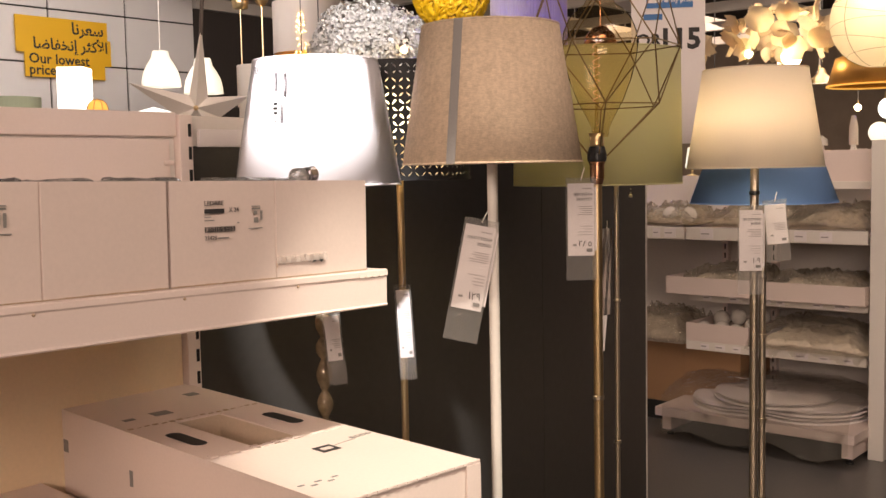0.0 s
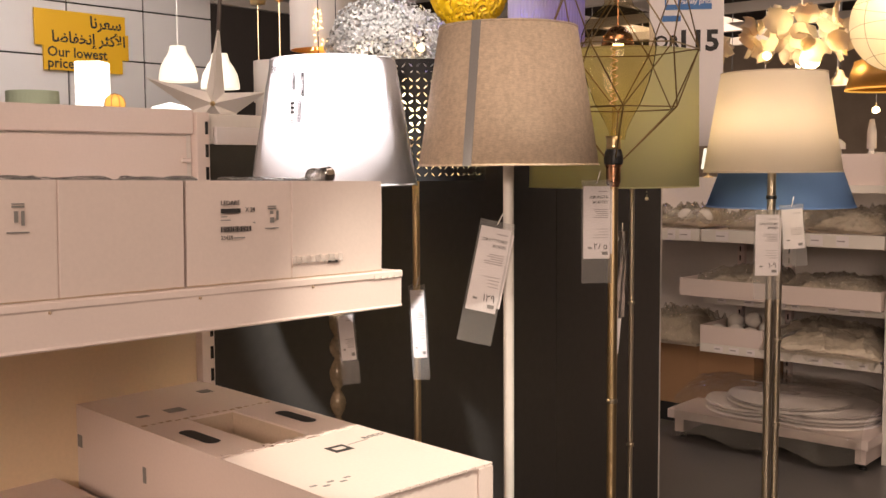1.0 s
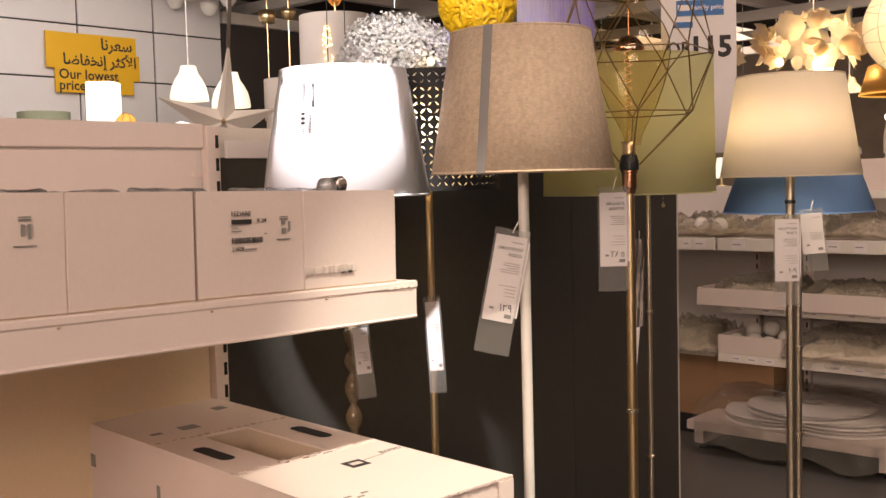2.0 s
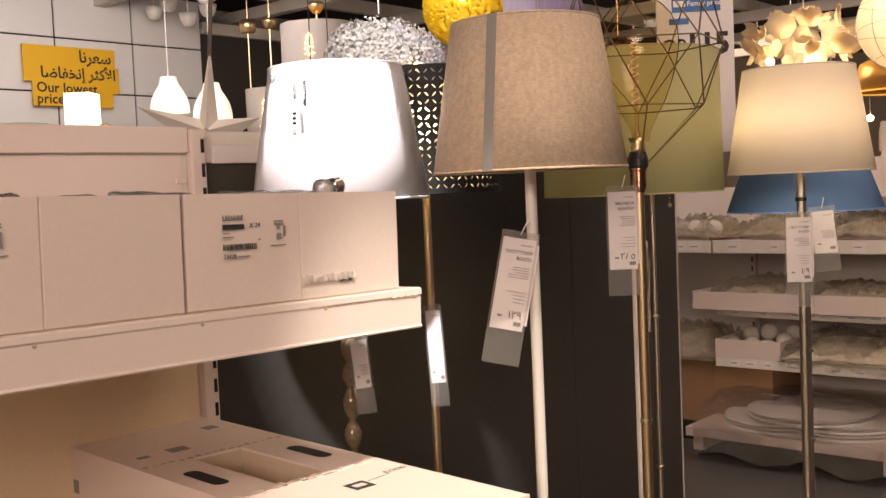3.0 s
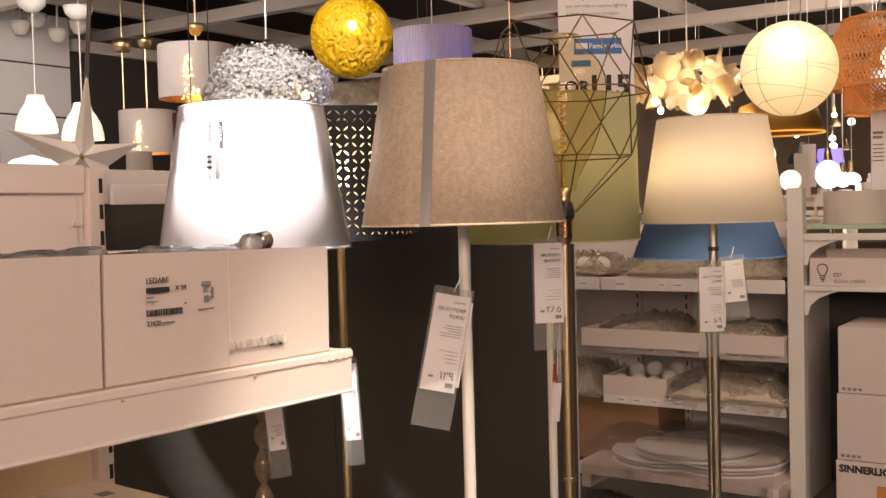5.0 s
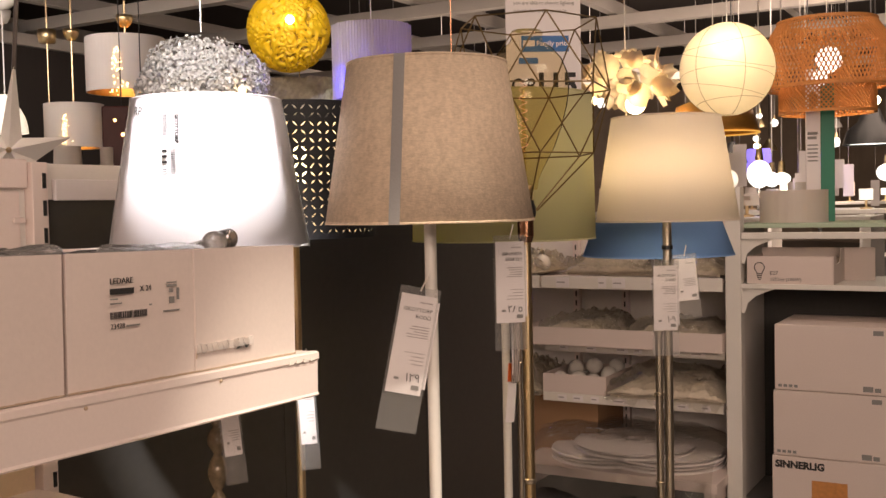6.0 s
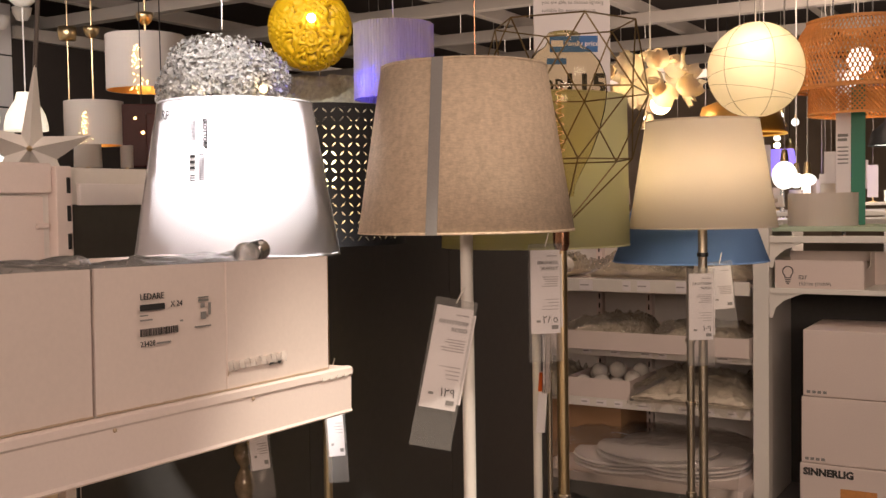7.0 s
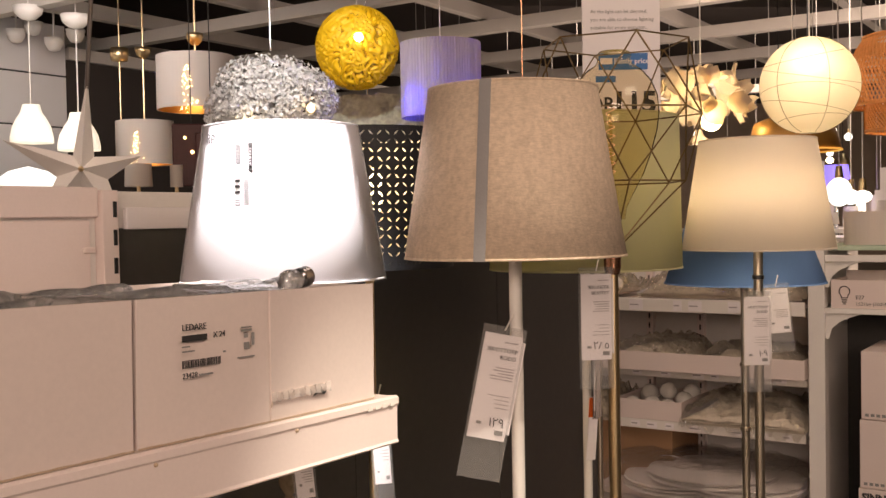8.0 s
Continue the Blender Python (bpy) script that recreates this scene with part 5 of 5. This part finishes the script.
def bell(m, label):
    be = thing("pendant_lamp", m, label, "pendant lamp", "bell pendants")
    prof_ = [(0.035, 0.17), (0.06, 0.168), (0.066, 0.14), (0.075, 0.10), (0.105, 0.05), (0.135, -0.02), (0.15, -0.10), (0.152, -0.15)]
    prof_ = [(r_ * 1.15, z_) for r_, z_ in prof_]
    part("shade", lathe(prof_, 32), "bell_glow", be, "milky white glass bell, lit", smooth=True)
    part("cord", rod((0, 0, 0.17), (0, 0, 2.75), 0.006, 6), "white_metal", be)
    part("canopy", lathe([(0, 0.87), (0.06, 0.885), (0.11, 0.93), (0.125, 0.99), (0, 0.99)], 24), "white_metal", be, smooth=True)
    return be


b1 = bell(pose(-2.62, 9.40, 2.305), "white glass bell pendant, lit")
copy_thing(b1, pose(-2.237, 9.40, 2.235))
for x, y, z in ((-3.02, 10.46, 3.30), (-2.866, 10.46, 3.37), (-2.68, 10.46, 3.22), (-2.483, 10.46, 3.30)):
    cn = thing("ceiling_cup", pose(x, y, z), "white ceiling cup of a hanging lamp", "lamp fitting", "ceiling cups")
    part("cup", lathe([(0, -0.13), (0.05, -0.115), (0.08, -0.06), (0.09, 0), (0, 0)], 24), "white_metal", cn, smooth=True)
    part("stem", rod((0, 0, 0), (0, 0, 5.0 - z), 0.01, 6), "white_metal", cn)
sr = thing("paper_star", pose(-1.366, 5.629, 1.716, 0, 4, 8), "grey-white folded paper star hanging on a rod", "paper star")
bm = bmesh.new()
tips = []
for q in range(10):
    an = radians(90 + 36 * q)
    r = 0.40 if q % 2 == 0 else 0.125
    if q in (1, 9):
        r = 0.085
    if q == 0:
        r = 0.46
    if q == 8:
        r = 0.29
    tips.append((r * math.cos(an) * (1.0 if q else 1), r * math.sin(an)))
fr_, bk = bm.verts.new((0, -0.11, 0)), bm.verts.new((0, 0.11, 0))
tv = [bm.verts.new((x, 0, z)) for x, z in tips]
for q in range(10):
    bm.faces.new((fr_, tv[q], tv[(q + 1) % 10]))
    bm.faces.new((bk, tv[(q + 1) % 10], tv[q]))
bmesh.ops.recalc_face_normals(bm, faces=bm.faces)
part("star", bm, "star_paper", sr)
part("knob", ball((0, -0.112, 0), 0.014, 12, 8), "brass", sr)
part("rod", rod((0, 0, 0.40), (0.0, 0, 3.28), 0.011, 8), "ceiling_rod", sr)


def gold_drum(m, r, h, label, cup):
    gd = thing("pendant_lamp", m, label, "pendant lamp", "drum pendants")
    sh_ = part("shade", lathe([(r, -h / 2), (r, h / 2), (r - 0.004, h / 2), (r - 0.004, -h / 2)], 56, closed=True), "white_drum", gd, "white drum with gold lining")
    part("lining", lathe([(r - 0.006, -h / 2 + 0.002), (r - 0.006, h / 2)], 56), "gold_lining", sh_)
    ra = random.Random(int(r * 1000))
    for q in range(46):
        f = ra.random()
        wd = r * 0.32 * (1 - f * 0.85)
        z = -h * 0.62 + h * 0.85 * f
        part("spark", ball((ra.uniform(-wd, wd) - 0.03, -r - 0.004, z), 0.0065 * (r / 0.3) * ra.uniform(0.5, 1.1), 6, 4), "spark_glow", gd)
    part("bulb", ball((0, 0, -h * 0.25), 0.05, 12, 8), "bulb_glow", gd)
    cord(gd, h / 2, cup, 0.008, "brass")
    return gd


gold_drum(pose(-1.245, 9.30, 2.635), 0.325, 0.45, "white drum pendant with gold lining and sparkling light", 0.42)
gold_drum(pose(-1.784, 9.95, 2.185), 0.256, 0.39, "smaller white drum pendant with gold lining", 0.86)
bk_ = thing("ceiling_cup", pose(-1.99, 9.95, 3.04), "brass ceiling cup of a hanging lamp", "lamp fitting", "ceiling cups")
part("cup", lathe([(0, -0.12), (0.07, -0.115), (0.08, -0.06), (0.08, 0), (0, 0)], 24), "brass", bk_, smooth=True)
part("cord", rod((0, 0, -0.9), (0, 0, 1.96), 0.006, 6), "brass", bk_)
for x, y, z, r in ((-1.12, 7.9, 1.93, 0.12), (-0.96, 7.7, 1.85, 0.10)):
    rg = thing("glass_lamp", pose(x, y, z), "dark red glass lamp hanging behind the shades", "pendant lamp", "red glass lamps")
    part("shade", bx(-r, r, -r, r, -0.22, 0.22, 0.01), "red_glass", rg)
    part("cord", rod((0, 0, 0.22), (0, 0, 3.05), 0.004, 5), "black_plastic", rg)
    part("bulb", ball((0.02, -r - 0.004, 0.02), 0.012, 8, 6), "spark_glow", rg)
    part("bulb", ball((-0.03, -r - 0.004, 0.12), 0.010, 8, 6), "spark_glow", rg)

# silver blossom lamps behind the white shade
sv = flower_lamp(pose(-0.468, 6.2, 2.10), 0.362, "large silver blossom pendant lamp", "silver_foil", 21, 7000, 0.74, 0.088)
for q, (x, y, z) in enumerate(((-0.10, -0.36, -0.14), (0.22, -0.33, -0.06), (-0.05, -0.38, -0.22), (0.12, -0.36, -0.24))):
    part("bulb", ball((x, y, z), 0.022, 10, 6), "spark_glow" if q % 2 else "bulb_glow", sv)
part("cord", rod((0, 0, 0.3), (0, 0, 2.9), 0.004, 6), "steel", sv)
s2 = thing("pendant_lamp", pose(0.11, 7.2, 2.06), "pale patterned paper drum pendant", "pendant lamp", "pendant lamps")
bm = lathe([(0.38, -0.17 + 0.034 * q) for q in range(11)], 90)
shake(bm, 0.02, 16)
part("shade", bm, "patterned_paper", s2, "crumpled gold and white paper shade")
part("cord", rod((0, 0, 0.1), (0, 0, 2.9), 0.004, 6), "steel", s2)

# small lamps on the shelving behind
ts = thing("lamp_shelf", pose(-2.3, 5.6, 0, 0, 0, 50), "white display shelf behind the shelving with small lamps", "shelving")
part("board", bx(-1.6, 1.6, 0, 0.5, 1.60, 1.63, 0.003), "shelf_paint", ts)
part("front", bx(-1.6, 1.6, 0.0, 0.02, 0.0, 1.60), "shelf_paint", ts)


def table_lamp(m, r0, r1, h, material, label, square=False):
    tl = thing("table_lamp", m, label, "table lamp", "small display lamps")
    if square:
        part("shade", bx(-r0, r0, -r0, r0, 0.08, 0.08 + h, 0.006), material, tl)
    else:
        part("shade", lathe([(r0, 0.08), (r1, 0.08 + h), (r1 - 0.004, 0.08 + h), (r0 - 0.004, 0.08)], 36, closed=True), material, tl)
    part("base", lathe([(0, 0), (0.05, 0), (0.05, 0.01), (0.012, 0.02), (0.012, 0.09), (0, 0.09)], 20), "brass", tl)
    return tl


table_lamp(pose(-2.185, 6.04, 1.63), 0.078, 0.078, 0.285, "white_glow", "square white paper table lamp, lit", True)
table_lamp(pose(-2.13, 5.06, 1.585), 0.125, 0.125, 0.09, "mint_cloth", "pale green drum table lamp, unlit")
dm = thing("table_lamp", pose(-1.92, 6.7, 1.63), "low white dome lamp, brightly lit", "table lamp", "small display lamps")
part("dome", lathe([(0.24, 0), (0.20, 0.07), (0.11, 0.14), (0, 0.17)], 32), "white_glow", dm, smooth=True)
gl = thing("table_lamp", pose(-1.735, 5.10, 1.635), "small gold wire table lamp, lit", "table lamp", "small display lamps")
part("globe", ball((0, 0, 0.055), 0.05, 16, 10), "amber_glow", gl, smooth=True)
for q in range(4):
    part("hoop", path_tube([(0.054 * math.cos(i * 0.524) * math.cos(q * 0.785), 0.054 * math.cos(i * 0.524) * math.sin(q * 0.785), 0.055 + 0.054 * math.sin(i * 0.524)) for i in range(13)], 0.002, 4), "brass", gl)
t2 = thing("lamp_shelf", pose(-1.1, 7.0, 0, 0, 0, 50), "white display ledge behind the partition", "shelving")
part("board", bx(-0.7, 0.7, 0, 0.4, 1.60, 1.64, 0.003), "shelf_paint", t2)
part("front", bx(-0.7, 0.7, 0, 0.02, 0, 1.60), "shelf_paint", t2)
table_lamp(pose(-1.33, 6.95, 1.60), 0.085, 0.08, 0.14, "white_drum", "small white drum table lamp")
table_lamp(pose(-1.12, 7.1, 1.60), 0.04, 0.04, 0.14, "white_drum", "slim white cylinder lamp")
table_lamp(pose(-0.90, 7.2, 1.60), 0.035, 0.03, 0.10, "white_drum", "small white cylinder lamp")

# yellow sign on the display wall
ys = thing("wall_sign", WALL @ pose(-1.46, -0.06, 2.295) @ Matrix.Scale(0.80, 4), "yellow stepped sign with black lettering", "sign")
part("board", plate([(-0.60, 0.0), (0.42, 0.0), (0.42, 0.17), (0.51, 0.17), (0.51, 0.48), (0.47, 0.48), (0.47, 0.70), (-0.70, 0.70), (-0.70, 0.28), (-0.60, 0.28)], 0.03), "yellow_sign", ys)
words("lettering", "Our lowest", 0.165, "ink", ys, pose(-0.56, -0.002, 0.16) @ FACE, bold=0.003)
words("lettering", "price", 0.165, "ink", ys, pose(-0.56, -0.002, 0.03) @ FACE, bold=0.003)
words("lettering", "ﺎﻧﺮﻌﺳ", 0.19, "ink", ys, pose(0.42, -0.002, 0.53) @ FACE, "RIGHT", bold=0.004)
words("lettering", "ﺎﺿﺎﻔﺨﻧﺇ ﺮﺜﻛﻷﺍ", 0.18, "ink", ys, pose(0.47, -0.002, 0.33) @ FACE, "RIGHT", bold=0.004)


# ---- far lamps and tables of the hall ----
def dome_pendant(x, y, z, r, material, glow_name, label):
    dp = thing("pendant_lamp", pose(x, y, z), label, "pendant lamp", "far pendants")
    part("shade", lathe([(r, 0), (r * 0.85, r * 0.5), (r * 0.45, r * 0.85), (r * 0.3, r * 1.3), (0.02, r * 1.4)], 32), material, dp, smooth=True)
    part("glow_disc", lathe([(0, 0.012), (r * 0.9, 0.012), (r * 0.9, 0.02), (0, 0.02)], 24), glow_name, dp)
    part("cord", rod((0, 0, r * 1.4), (0, 0, 5.0 - z), 0.006, 5), "black_plastic", dp)
    return dp


def globe_pendant(x, y, z, r, glow_name, label, squash=1.0):
    gp = thing("pendant_lamp", pose(x, y, z), label, "pendant lamp", "far pendants")
    part("globe", ball((0, 0, 0), r, 24, 14, squash=squash), glow_name, gp, smooth=True)
    part("cap", lathe([(0, r * squash), (0.03, r * squash), (0.02, r * squash + 0.08), (0, r * squash + 0.08)], 16), "brass", gp)
    part("cord", rod((0, 0, r * squash), (0, 0, 5.0 - z), 0.005, 5), "white_metal", gp)
    return gp


dome_pendant(5.10, 8.5, 1.86, 0.24, "black_plastic", "white_glow", "black dome pendant lamp, lit")
dome_pendant(3.85, 8.6, 1.72, 0.13, "black_plastic", "white_glow", "small black dome pendant lamp, lit")
dome_pendant(6.4, 9.6, 1.72, 0.28, "white_gloss", "milk_glow", "wide pale dome pendant lamp, lit")
dome_pendant(7.4, 11.5, 2.2, 0.2, "black_plastic", "milk_glow", "black dome pendant lamp further back")
globe_pendant(3.20, 6.85, 1.575, 0.082, "white_glow", "bright white glass pendant lamp", 1.15)
globe_pendant(3.42, 6.95, 1.545, 0.06, "white_glow", "small bright white glass lamp", 0.7)
globe_pendant(3.9, 8.0, 1.56, 0.06, "white_glow", "small white glowing lamp", 1.0)
for i, (x, y, z, g) in enumerate(((4.3, 9.0, 1.62, "violet_glow"), (5.25, 9.6, 1.60, "violet_glow"))):
    vl = thing("table_lamp", pose(x, y, z), "violet-lit table lamp in the distance", "table lamp", "violet lamps")
    part("shade", lathe([(0.14, 0), (0.10, 0.24)], 24), g, vl)
    part("stem", rod((0, 0, 0), (0, 0, -0.55), 0.02, 8), "steel", vl)
    part("bulb", ball((0, -0.02, -0.04), 0.07, 12, 8), "white_glow", vl, smooth=True)
ra = random.Random(12)
for i in range(46):
    dep = ra.uniform(8, 24)
    x = dep * ra.uniform(0.06, 0.72)
    z = 1.43 + dep * ra.uniform(0.02, 0.115)
    if z > 3.1:
        z = ra.uniform(2.4, 3.1)
    kind = ra.random()
    if dep < 14 and x < 0.40 * dep:
        continue
    if kind < 0.62:
        globe_pendant(x, dep, z, ra.uniform(0.045, 0.10), "white_glow" if ra.random() < 0.5 else "bulb_glow", "small glowing pendant lamp in the distance", ra.uniform(0.8, 1.3))
    else:
        dome_pendant(x, dep, z, ra.uniform(0.10, 0.2), ra.choice(("white_gloss", "black_plastic", "brass")), "milk_glow", "small dome pendant lamp in the distance")
for i, (x, y, w, h) in enumerate(((3.3, 7.0, 1.5, 1.28), (5.2, 8.6, 2.2, 1.30), (4.6, 10.5, 3.0, 1.30), (8.5, 12.5, 4.0, 1.35), (2.4, 9.5, 1.6, 1.25))):
    tb = thing("display_table", pose(x, y, 0, 0, 0, -40), "white display table with shelves and lamps", "display table", "display tables")
    part("top", bx(-w / 2, w / 2, -0.35, 0.35, h - 0.04, h, 0.004), "white_metal", tb)
    part("shelf", bx(-w / 2, w / 2, -0.33, 0.33, h * 0.45, h * 0.45 + 0.03), "white_metal", tb)
    for sx in (-1, 1):
        part("side", bx(min(sx * w / 2, sx * (w / 2 - 0.05)), max(sx * w / 2, sx * (w / 2 - 0.05)), -0.34, 0.34, 0, h - 0.04), "white_metal", tb)
    for q in range(int(w * 2.2)):
        xx = -w / 2 + 0.2 + 0.42 * q
        bxn = table_lamp(pose(x, y, 0, 0, 0, -40) @ pose(xx, ra.uniform(-0.15, 0.15), h), ra.uniform(0.05, 0.10), ra.uniform(0.04, 0.08), ra.uniform(0.08, 0.2), ra.choice(("white_drum", "white_gloss", "milk_glow", "white_drum")), "small pale table lamp on a display table")
for i in range(9):
    x, y = 2.9 + 0.55 * i, 6.6 + 0.7 * i + 0.4 * math.sin(i * 2.1)
    hg = thing("hanging_tag", pose(x, y, 1.55 + 0.12 * math.sin(i * 1.3), 0, 0, -30), "white hanging price card in the distance", "price tag", "far price cards")
    part("card", bx(-0.05, 0.05, 0, 0.002, -0.16, 0.16), "paper", hg)
    part("cord", rod((0, 0, 0.16), (0, 0, 5.0 - hg.matrix_basis.translation.z), 0.002, 4), "white_metal", hg)
